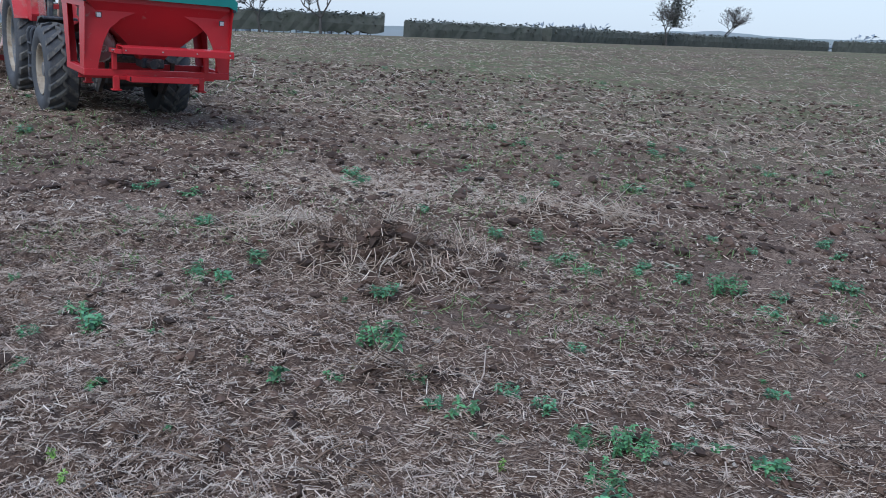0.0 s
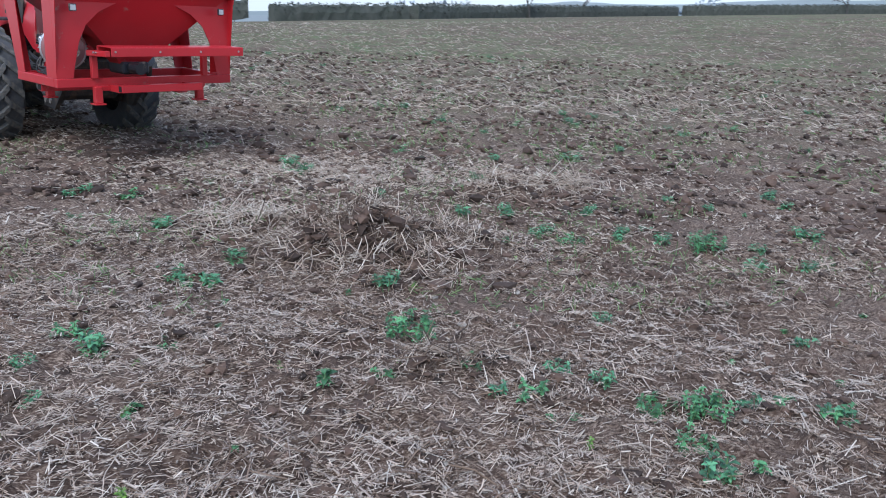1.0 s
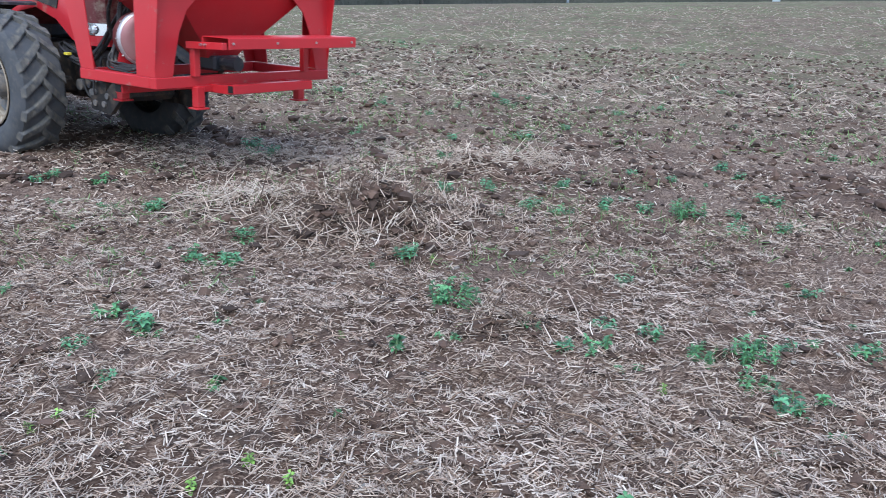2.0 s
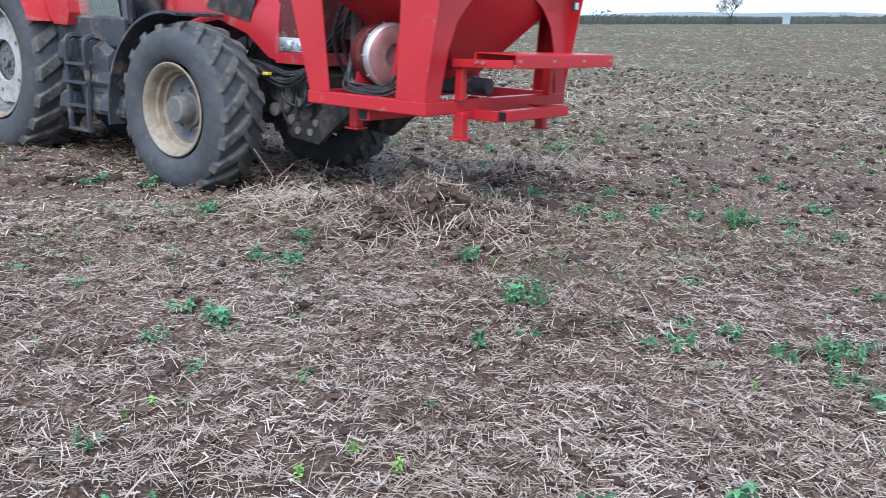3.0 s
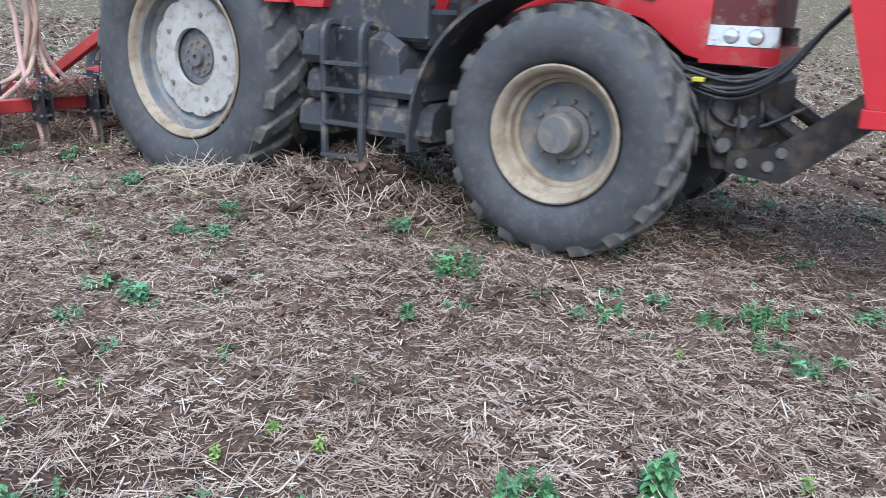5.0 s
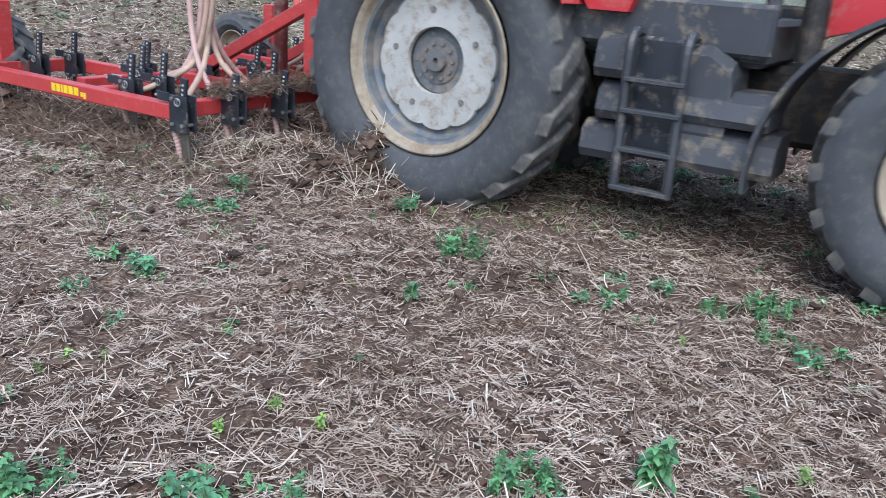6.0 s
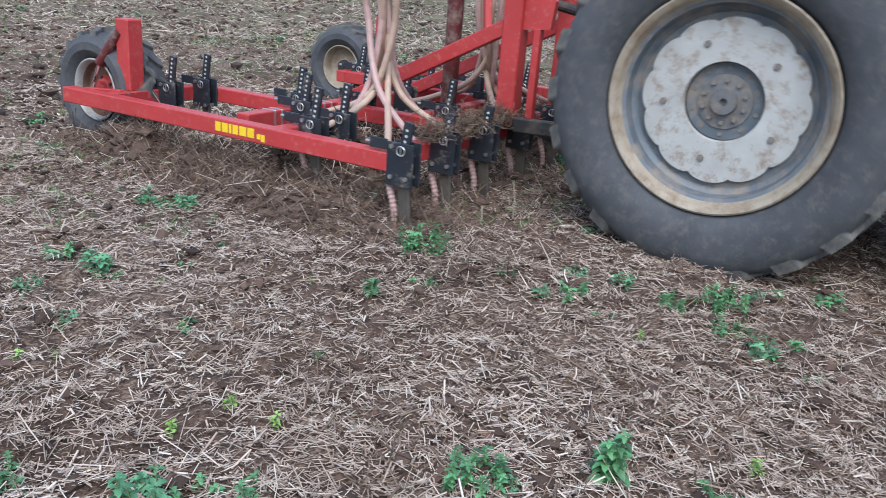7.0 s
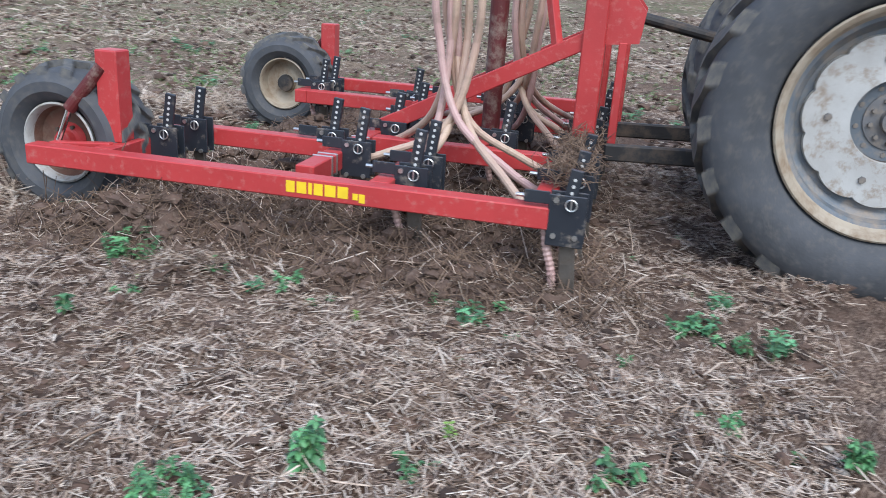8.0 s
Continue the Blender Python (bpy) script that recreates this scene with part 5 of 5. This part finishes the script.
def drill():
    D = empty("seed_drill", "red mounted tine seed drill with tan hoses in the soil", "seed drill")
    frame_ = new("drill_frame")
    frame_.parent = D
    tagged(frame_, "red box-section frame, dusty on top")
    z, w = 0.405, 0.105
    for s, y, yi in ((-1, -1.515, -0.36), (1, 2.10, 0.95)):
        part("side_beam", beam(BM(), (-4.23, y, z), (-1.45, y, z), w, w), M_RED_OLD, frame_)
        part("inner_beam", beam(BM(), (-2.69, yi, z), (-1.56, yi, z), w, w), M_RED_OLD, frame_)
        part("rear_stub", beam(BM(), (-3.84, y - s * 0.055, z), (-3.84, y - s * 0.95, z), w, w), M_RED_OLD, frame_)
        part("rear_arm", beam(BM(), (-3.785, y - s * 0.90, z), (-2.81, y - s * 0.90, z), w, w), M_RED_OLD, frame_)
        part("middle_stub", beam(BM(), (-2.30, y - s * 0.055, z), (-2.30, y - s * 0.60, z), w, w), M_RED_OLD, frame_)
        for yy in (y - s * 0.45, y - s * 0.52, y - s * 0.98, y - s * 1.06):
            part("clamp_band", solid(BM(), (-2.81, yy - 0.007, z - 0.06), (-2.69, yy + 0.007, z + 0.058), 0.004), M_ZINC, frame_, "bright steel clamp band")
    part("front_beam", beam(BM(), (-1.50, -1.46, z), (-1.50, 2.045, z), w, w), M_RED_OLD, frame_)
    part("middle_beam", beam(BM(), (-2.75, -1.32, z), (-2.75, 1.9, z), w, w), M_RED_OLD, frame_)
    part("cross_beam", beam(BM(), (-2.05, -0.305, z), (-2.05, 0.895, z), w, w), M_RED_OLD, frame_)
    # decal bars on the near side beam
    bm = BM()
    for a, b in ((0.0, 0.046), (0.056, 0.106), (0.116, 0.136), (0.146, 0.192), (0.202, 0.258), (0.268, 0.322)):
        solid(bm, (-2.74 + a, -1.5695, z - 0.024), (-2.74 + b, -1.5685, z + 0.034), 0)
    for a, b, lo, hi in ((0.345, 0.372, -0.024, 0.008), (0.378, 0.408, -0.036, 0.008)):
        solid(bm, (-2.74 + a, -1.5695, z + lo), (-2.74 + b, -1.5685, z + hi), 0)
    part("decal", bm, M_YELLOW, frame_, "yellow decal bars")
    # wheel posts, rams and wheels
    wheels = []
    for s, shift in ((-1, 0.0), (1, 0.68)):
        yp = s * 1.25 + shift
        post = part("wheel_post", beam(BM(), (-3.89, yp, 0.455), (-3.89, yp, 0.95), 0.13, 0.13, 0.008, (1, 0, 0)), M_RED_OLD, D, "upright red box post")
        bm = BM()
        rod(bm, (-3.92, yp + s * 0.05, 0.86), (-4.12, yp + s * 0.08, 0.62), 0.036, 14)
        ram = part("wheel_ram", bm, M_RED_DARK, D, "dark red depth ram")
        part("ram_rod", rod(BM(), (-4.12, yp + s * 0.08, 0.62), (-4.20, yp + s * 0.09, 0.43), 0.016, 10), M_CHROME, ram, "bright ram rod")
        part("wheel_arm", beam(BM(), (-3.84, yp + s * 0.12, 0.43), (-4.22, yp + s * 0.12, 0.40), 0.05, 0.08, 0.006), M_RED_OLD, D)
        w_ = new("drill_wheel")
        w_.parent = D
        tagged(w_, "small drill wheel with a lugged tyre")
        tyre("tyre", 0.445, 0.40, 0.225, 16, 0.04, 0.055, w_)
        prof = [(0.228, -0.160), (0.218, -0.167), (0.206, -0.153), (0.200, -0.110)]
        part("rim", lathe(BM(), prof, 40), M_WHITE, w_, "pale painted rim edge", smooth=True)
        prof = [(0.200, -0.111), (0.186, -0.06), (0.12, -0.05), (0.0001, -0.05)]
        part("rim_dish", lathe(BM(), prof, 40), M_RUST if s < 0 else M_RIM, w_, "rusty brown wheel dish" if s < 0 else "dusty cream wheel dish", smooth=True)
        part("hub", lathe(BM(), [(0.10, -0.055), (0.08, -0.085), (0.06, -0.09), (0.055, -0.13), (0.0001, -0.135)], 24), M_RED_OLD, w_, "rusty red wheel hub", smooth=True)
        # the inner side of the wheel
        part("rim", lathe(BM(), [(0.228, 0.160), (0.218, 0.167), (0.206, 0.153), (0.200, 0.110)], 40), M_RIM, w_, "dusty cream rim edge", smooth=True)
        part("rim_dish", lathe(BM(), [(0.200, 0.111), (0.188, 0.07), (0.15, 0.05), (0.085, 0.06), (0.08, 0.09), (0.0001, 0.095)], 40), M_RIM, w_, "dusty cream wheel dish", smooth=True)
        part("hub", lathe(BM(), [(0.078, 0.088), (0.07, 0.115), (0.0001, 0.12)], 24), M_IRON, w_, "dark wheel hub", smooth=True)
        bolts("hub_bolt", 5, 0.085, -0.075, 0.012, 0.02, w_, material=M_IRON)
        wheels.append((w_, s))
    # tines in four staggered rows
    for x, ys in ((-1.45, (-1.515, -1.06, -0.56, 0.0, 0.56, 1.06, 1.56, 2.10)), (-2.25, (-1.31, -1.02, 1.45, 1.75)), (-2.00, (-0.10, 0.70)), (-2.70, (-0.86, -0.16, 0.42, 1.05, 1.6)), (-3.79, (-1.05, -0.72, 1.30, 1.55)), (-2.95, (-0.615, 1.20))):
        for y in ys:
            tine(D, x, y)
    # headstock
    for y in (-0.14, 0.78):
        bm = beam(BM(), (-1.42, y, 0.46), (-1.42, y, 1.52), 0.135, 0.135, 0.008, (1, 0, 0))
        part("mast", bm, M_RED_OLD, D, "upright red headstock")
        bm = beam(BM(), (-1.44, y, 1.13), (-2.75, y, 0.46), 0.075, 0.10, 0.006)
        part("brace", bm, M_RED_OLD, D, "sloping red brace")
        bm = BM()
        plate(bm, [(-1.36, 1.10), (-1.16, 1.12), (-1.14, 1.30), (-1.24, 1.42), (-1.36, 1.45)], 0.05, pose(0, y, 0))
        part("top_link_bracket", bm, M_RED_OLD, D)
        part("lower_bracket", beam(BM(), (-1.25, y, 0.48), (-1.25, y, 1.12), 0.05, 0.06, 0.005, (0, 1, 0)), M_RED_OLD, D)
    part("mast_bar", beam(BM(), (-1.42, -0.14, 1.46), (-1.42, 0.78, 1.46), 0.10, 0.10, 0.006), M_RED_OLD, D)
    part("brace", beam(BM(), (-1.80, 0.05, 1.75), (-1.62, -0.14, 1.0), 0.05, 0.06, 0.005), M_RED_OLD, D, "thin red stay")
    bm = BM()
    rod(bm, (-2.05, 0.14, 0.46), (-2.05, 0.14, 2.35), 0.06, 18)
    part("seed_column", bm, M_RED_DARK, D, "dark red seed riser column")
    bm = lathe(BM(), [(0.0001, 2.52), (0.10, 2.52), (0.24, 2.46), (0.24, 2.36), (0.06, 2.32)], 32, pose(-2.05, 0.14, 0) @ pose(0, 0, 0, 90) @ Matrix.Diagonal((1, 1, 1, 1)))
    part("distributor_head", bm, M_RED_OLD, D, "round distributor head", smooth=True)
    # seed hoses hang from the head to the tines
    rng = random.Random(12)
    near = [(-1.47, -1.50, 0.42), (-1.47, -1.05, 0.50), (-1.47, -0.55, 0.52), (-2.27, -1.31, 0.40), (-2.27, -1.02, 0.42), (-2.72, -0.86, 0.44), (-2.72, -0.16, 0.45), (-2.0, -0.10, 0.45)]
    far = [(-1.47, 0.0, 0.5), (-1.47, 0.56, 0.5), (-1.47, 1.06, 0.5), (-1.47, 1.56, 0.5), (-2.27, 1.45, 0.45), (-2.0, 0.70, 0.45), (-2.72, 0.42, 0.45), (-2.72, 1.05, 0.45)]
    k = 0
    for ends, bx, by in ((near, -2.12, -0.62), (far, -1.88, 0.42)):
        for e in ends:
            e = Vector(e)
            a = math.atan2(e.y - 0.14, e.x + 2.05)
            j = Vector((rng.uniform(-0.09, 0.09), rng.uniform(-0.10, 0.10), 0))
            b = Vector((bx, by, 0)) + j
            lean = Vector((e.x - b.x, e.y - b.y, 0))
            far_off = min(1.0, lean.length / 1.4)
            low = 0.66 - 0.10 * rng.random()
            pts = [(-2.05 + 0.28 * math.cos(a), 0.14 + 0.28 * math.sin(a), 2.41), (-2.05 + 0.36 * math.cos(a), 0.14 + 0.36 * math.sin(a), 2.22), (b.x - lean.x * 0.05, b.y - lean.y * 0.05, 1.50), (b.x - lean.x * 0.04, b.y - lean.y * 0.04, 1.05), (b.x + lean.x * 0.16, b.y + lean.y * 0.16, low + 0.05), (b.x + lean.x * 0.62, b.y + lean.y * 0.62, 0.46), (e.x - 0.04, e.y, 0.37)]
            part("seed_hose", tube(BM(), pts, 0.022, 10, 9, 0.03), (M_HOSE, M_HOSE_PINK, M_HOSE)[k % 3], D, "tan corrugated seed hose")
            k += 1
    # trash lodged on the front beam
    tr = np.random.default_rng(9)
    n = 1500
    ob = sticks("lodged_trash", tr.normal(-1.42, 0.06, n), tr.uniform(-1.2, 0.2, n), tr.uniform(0.05, 0.16, n), tr.uniform(0.004, 0.008, n), M_STRAW_DARK, "brown straw and grass lodged on the front beam", tr, lift=0, tilt=0.5, curve=0.7, base=0.46 + np.abs(tr.normal(0, 0.05, n)))
    ob.parent = D
    del ob["category"]
    return D, wheels


def soil_wave():
    """Loose soil and trash thrown up round the working tines; it travels with the drill."""
    S = empty("soil_wave", "loose dark soil and straw boiling up round the tines", "soil")
    rng = np.random.default_rng(31)

    def heap(x, y):
        edge = np.clip((y + 1.95) / 0.30, 0, 1) * np.clip((2.5 - y) / 0.3, 0, 1)
        front = np.clip((-1.05 - x) / 1.0, 0, 1) ** 0.7 * np.clip((x + 4.6) / 0.9, 0, 1)
        rough = 0.10 + 0.16 * vnoise(x * 3.2, y * 3.2, 61) + 0.10 * vnoise(x * 8, y * 8, 62) + 0.09 * vnoise(x * 17, y * 17, 63)
        return edge * front * (rough + 0.05) - 0.05 * (1 - edge * front)

    gx, gy = np.meshgrid(np.arange(-4.6, -0.85, 0.035), np.arange(-2.0, 2.55, 0.035), indexing="ij")
    Z = heap(gx, gy)
    nx, ny = gx.shape
    i, j = np.meshgrid(np.arange(nx - 1), np.arange(ny - 1), indexing="ij")
    q = (i * ny + j).ravel()
    me = bpy.data.meshes.new("churned_soil")
    me.from_pydata(np.stack([gx, gy, Z], -1).reshape(-1, 3).tolist(), [], np.stack([q, q + ny, q + ny + 1, q + 1], -1).tolist())
    me.polygons.foreach_set("use_smooth", [True] * len(me.polygons))
    me.materials.append(M_CHURN)
    new("churned_soil", me).parent = S
    n = 7500
    x, y = rng.uniform(-4.2, -0.95, n), np.where(rng.random(n) < 0.6, rng.uniform(-1.9, -0.9, n), rng.uniform(-1.9, 2.4, n))
    ob = sticks("churned_straw", x, y, rng.gamma(1.8, 0.04, n) + 0.04, rng.uniform(0.004, 0.008, n), M_STRAW_DARK, "dark straw tumbling in the loose soil", rng, lift=0.01, tilt=0.5, curve=0.5, base=heap(x, y))
    ob.parent = S
    del ob["category"]
    n = 2600
    x, y = rng.uniform(-4.2, -0.95, n), rng.uniform(-1.9, 0.5, n)
    ob = sticks("churned_straw", x, y, rng.gamma(1.8, 0.04, n) + 0.03, rng.uniform(0.003, 0.006, n), M_STRAW, "pale straw tumbling in the loose soil", rng, lift=0.01, tilt=0.5, curve=0.5, base=heap(x, y))
    ob.parent = S
    del ob["category"]
    n = 5200
    x, y = rng.uniform(-4.3, -0.95, n), rng.uniform(-1.95, 1.2, n)
    ob = lumps("loose_soil", x, y, np.minimum(rng.gamma(1.6, 0.014, n) + 0.008, 0.05), M_CHURN, "crumbly dark loose clods", "soil", 8, base=heap(x, y))
    ob.parent = S
    del ob["category"]
    return S


# ---- weeds ----
def leaf_mesh(name, length, width, pairs, material, seed):
    """A whorl: opposite pairs of toothed, folded leaves on one node of the stem."""
    rng = random.Random(seed)
    bm = BM()
    n = 6
    for k in range(pairs * 2):
        turn = Matrix.Rotation(math.pi * k + (math.pi / 2) * (k // 2) + rng.uniform(-0.3, 0.3), 4, "Z")
        f = rng.uniform(0.75, 1.15) * (1 if k < 2 else 0.7)
        rise = rng.uniform(0.15, 0.75)
        secs = []
        for i in range(n + 1):
            t = i / n
            wd = width * f * math.sin(math.pi * min(1, t * 0.9 + 0.07)) ** 0.9 * (1.16 if i % 2 else 0.86)
            z = length * f * (rise * t - 0.55 * t * t)
            secs.append([turn @ Vector((0.004 + t * length * f, a * wd / 2, z + abs(a) * 0.22 * wd)) for a in (-1, 0, 1)])
        loft(bm, secs, closed=False)
    me = bpy.data.meshes.new(name)
    bm.to_mesh(me)
    bm.free()
    me.materials.append(material)
    me.polygons.foreach_set("use_smooth", [True] * len(me.polygons))
    return me


def weed(kind, seed, stems, nodes, height, spread, size, material):
    rng = random.Random(seed)
    w = empty("weed", kind, "weed", "weeds in the stubble")
    meshes = [leaf_mesh("leaf_whorl", size, size * 0.62, p_, material, seed * 10 + p_) for p_ in (2, 2, 3)]
    tops = []
    for k in range(stems):
        a = rng.uniform(0, 6.28)
        r = spread * (rng.random() ** 0.55 if stems > 1 else 0)
        b = Vector((r * math.cos(a), r * math.sin(a), -0.02))
        t = b + Vector((rng.uniform(-0.03, 0.03), rng.uniform(-0.03, 0.03), height * rng.uniform(0.55, 1.0)))
        tops.append((b, t))
        part("stem", rod(BM(), b, t, 0.003, 5, 0.002), M_STEM, w)
    for b, t in tops:
        for i in range(nodes):
            f = 0.25 + 0.75 * (i + 1) / nodes
            ob = new("leaf_whorl", meshes[rng.randrange(3)])
            ob.parent = w
            s = rng.uniform(0.8, 1.15) * (1.2 - 0.55 * f)
            ob.matrix_basis = Matrix.LocRotScale(b.lerp(t, f), Euler((rng.uniform(-0.25, 0.25), rng.uniform(-0.25, 0.25), rng.uniform(0, 6.28))), (s, s, s))
    return w


def weeds():
    small = "small green broad-leaved weed seedling in the stubble"
    kinds = {
        "big": weed("leafy clump of green weeds in the straw", 1, 14, 4, 0.19, 0.15, 0.046, M_LEAF),
        "tall": weed("tall bright green nettle-like weed in the straw", 2, 5, 6, 0.22, 0.06, 0.055, M_LEAF),
        "mid": weed("low tuft of blue-green weed in the straw", 3, 5, 3, 0.105, 0.07, 0.040, M_LEAF_GREY),
        "midg": weed("low tuft of green weed in the straw", 4, 5, 3, 0.105, 0.065, 0.040, M_LEAF),
        "small": weed("small green broad-leaved weed seedling in the stubble", 5, 2, 3, 0.065, 0.025, 0.038, M_LEAF),
        "yellow": weed("small yellow-green weed in the straw", 6, 2, 3, 0.075, 0.022, 0.030, M_LEAF_YELLOW),
    }
    used = set()
    rng = random.Random(77)
    for kind, spots in WEEDS.items():
        for x, y, s in spots:
            m = pose(x, y, land_at(x, y) - 0.005, 0, 0, rng.uniform(0, 360)) @ Matrix.Diagonal((s, s, s, 1))
            if kind in used:
                c = copy_thing(kinds[kind], pose(x, y, land_at(x, y) - 0.005, 0, 0, rng.uniform(0, 360)))
                c.scale = (s, s, s)
            else:
                kinds[kind].matrix_basis = pose(x, y, land_at(x, y) - 0.005, 0, 0, 40)
                kinds[kind].scale = (s, s, s)
                used.add(kind)
    # scattered seedlings between the larger weeds
    seed = random.Random(19)
    for _ in range(75):
        x, y = seed.uniform(-3.6, 3.4), 2.2 + 6.5 * seed.random() ** 1.2
        c = copy_thing(kinds[seed.choice(("small", "small", "yellow", "midg"))], pose(x, y, land_at(x, y) - 0.005, 0, 0, seed.uniform(0, 360)))
        k = seed.uniform(0.45, 0.85)
        c.scale = (k, k, k)
    # sparse seedlings further off
    far = random.Random(5)
    for _ in range(110):
        r, a = 8.5 + 22 * far.random() ** 1.3, radians(far.uniform(-38, 50))
        x, y = -1 + r * math.sin(a), r * math.cos(a)
        c = copy_thing(kinds[far.choice(("mid", "mid", "midg", "yellow"))], pose(x, y, land_at(x, y) - 0.005, 0, 0, far.uniform(0, 360)))
        k = far.uniform(0.9, 2.0)
        c.scale = (k, k, k * 0.8)


WEEDS = {
    "big": [(-0.44, 4.17, 1.0), (0.62, 3.40, 0.6), (0.80, 3.30, 0.75), (0.67, 3.06, 0.65), (1.88, 5.85, 1.0), (-2.13, 2.45, 0.6), (-0.86, 2.19, 0.7)],
    "tall": [(-0.45, 2.18, 1.0), (-2.2, 2.41, 0.8), (1.08, 1.32, 0.7)],
    "mid": [(2.07, 5.41, 1.2), (2.24, 5.75, 1.0), (-1.74, 2.34, 1.2), (-0.75, 2.16, 0.8), (0.68, 2.81, 1.3), (-1.96, 4.1, 1.3), (-2.27, 3.89, 1.0), (-2.09, 3.51, 0.8), (-0.1, 3.49, 0.8), (0.43, 3.6, 0.9), (0.25, 3.76, 1.0), (-1.58, 5.12, 1.1), (-1.77, 5.16, 0.9), (-0.53, 5.03, 1.1), (-0.52, 5.1, 1.0), (-2.19, 6.29, 1.3), (-3.21, 7.42, 1.0), (-3.09, 5.02, 1.2), (0.23, 7.05, 1.3), (0.53, 6.88, 1.0), (1.58, 6.05, 1.2), (1.63, 6.42, 1.0), (1.31, 6.1, 0.9), (0.66, 6.17, 0.9), (1.26, 7.05, 1.1), (2.96, 6.27, 1.3), (3.23, 7.64, 1.2), (2.9, 6.31, 1.3), (3.29, 7.75, 1.2), (2.43, 5.43, 1.0), (1.68, 4.08, 1.0), (1.44, 3.31, 1.1), (1.05, 3.46, 1.1), (0.64, 4.39, 0.9), (-1.27, 8.6, 1.3), (-0.47, 7.67, 1.2), (1.32, 7.19, 1.2), (1.37, 6.18, 1.1), (0.78, 6.32, 1.0), (0.93, 6.02, 0.9), (0.56, 6.93, 1.0), (0.91, 9.53, 1.3), (2.47, 7.27, 1.0), (2.22, 7.52, 0.9), (-3.11, 7.5, 1.2), (-1.51, 5.63, 1.0), (2.94, 14.57, 1.5), (1.64, 1.93, 1.3), (1.5, 2.24, 1.2), (1.78, 2.36, 1.1)],
    "midg": [(-1.67, 2.32, 1.1), (-1.51, 2.28, 0.9), (1.37, 3.25, 1.1), (-1.96, 4.02, 0.9), (-0.56, 3.68, 1.0), (0.04, 3.42, 1.0), (-1.48, 5.5, 0.9), (-2.47, 6.29, 1.0), (-2.73, 7.38, 1.2), (0.83, 5.94, 1.0), (-0.2, 9.99, 1.4), (-2.66, 7.37, 1.3), (-1.8, 5.15, 1.2), (-2.2, 4.25, 1.1), (5.33, 13.0, 1.5), (1.52, 2.11, 1.1), (0.92, 1.71, 1.1), (0.33, 1.66, 1.2), (-0.15, 2.0, 1.0), (1.42, 2.33, 1.0)],
    "yellow": [(0.0, 2.08, 1.0), (-1.71, 3.87, 0.8), (-1.64, 3.38, 0.9), (-2.27, 3.14, 0.9), (-2.2, 3.22, 1.0), (-2.05, 3.17, 0.8), (-1.48, 2.76, 0.9), (-1.7, 2.67, 1.0), (-1.37, 2.63, 0.9), (-0.5, 3.74, 0.8), (0.24, 3.13, 0.8)],
    "small": [(0.83, 2.82, 1.2), (1.19, 3.39, 1.0), (-1.64, 3.35, 0.8), (-0.84, 3.57, 1.7), (0.12, 3.28, 0.8), (0.23, 3.33, 1.0), (-1.47, 4.79, 1.0), (2.76, 7.06, 1.0), (1.64, 3.64, 1.0), (1.25, 3.45, 0.9), (-1.63, 3.4, 1.0), (1.0, 1.47, 1.0)],
}

the_tractor = tractor()
the_hopper = hopper()
the_drill, drill_wheels = drill()
the_soil = soil_wave()
rear_wheels = [(rear_wheel(the_tractor), s) for s in (-1, 1)]
front_wheels = [(front_wheel(the_tractor), s) for s in (-1, 1)]
field_litter()
field_lumps()
weeds()

# ---- what moves ----
# seconds, place of the rear axle on the ground, heading, pitch
TRACK = [
    (0.0, -8.606, 14.829, -51.1, -1.1),
    (0.5, -7.852, 13.904, -50.6, -0.75),
    (1.0, -7.122, 13.020, -50.1, -0.5),
    (1.5, -6.405, 12.155, -49.7, -0.35),
    (2.8, -4.602, 10.040, -48.5, -0.3),
    (3.5, -3.667, 8.978, -48.2, 0.6),
    (4.0, -2.993, 8.223, -48.4, 0.65),
    (4.5, -2.349, 7.503, -48.5, 1.3),
    (5.8, -0.561, 5.718, -48.1, 0.3),
    (6.5, 0.401, 4.744, -48.2, 0.5),
    (7.0, 1.115, 4.001, -48.1, 0.5),
    (7.5, 1.877, 3.206, -48.1, 0.36),
    (8.0, 2.768, 2.286, -47.85, 0.13),
]
SIDE = 0.845


def driven():
    rows = []
    for t, x, y, h, p in TRACK:
        a = radians(h)
        # the centre line lies to the left of the near wheel's track
        rows.append((t, pose(x - SIDE * math.sin(a), y + SIDE * math.cos(a), 0.0, 0, -p, h)))
    return rows


def rolled(t):
    ts = [r[0] for r in TRACK]
    s = [0.0]
    for a, b in zip(TRACK, TRACK[1:]):
        s.append(s[-1] + math.hypot(b[1] - a[1], b[2] - a[2]))
    return float(np.interp(t, ts, s))


def motions():
    # the hopper and the drill sit on their linkages
    for thing, dx, dy in ((the_tractor, 0, 0), (the_hopper, -0.04, 0), (the_drill, -0.12, -0.10), (the_soil, -0.12, -0.10)):
        walk(thing, [(t, m @ pose(dx, dy, 0)) for t, m in driven()])
    times = [k * 0.2 for k in range(41)]
    for group, x, y, z, R in ((rear_wheels, 0, 0.74, 0.885, 0.91), (front_wheels, 3.0, 0.84, 0.667, 0.68), (drill_wheels, -4.23, 1.14, 0.415, 0.42)):
        for wheel, s in group:
            flip = pose(0, 0, 0, 0, 0, 0 if s < 0 else 180)
            off = 0.68 if group is drill_wheels and s > 0 else 0.0
            walk(wheel, [(t, pose(x, s * y + off, z, 0, math.degrees(rolled(t) / R) % 360, 0) @ flip) for t in times])


motions()
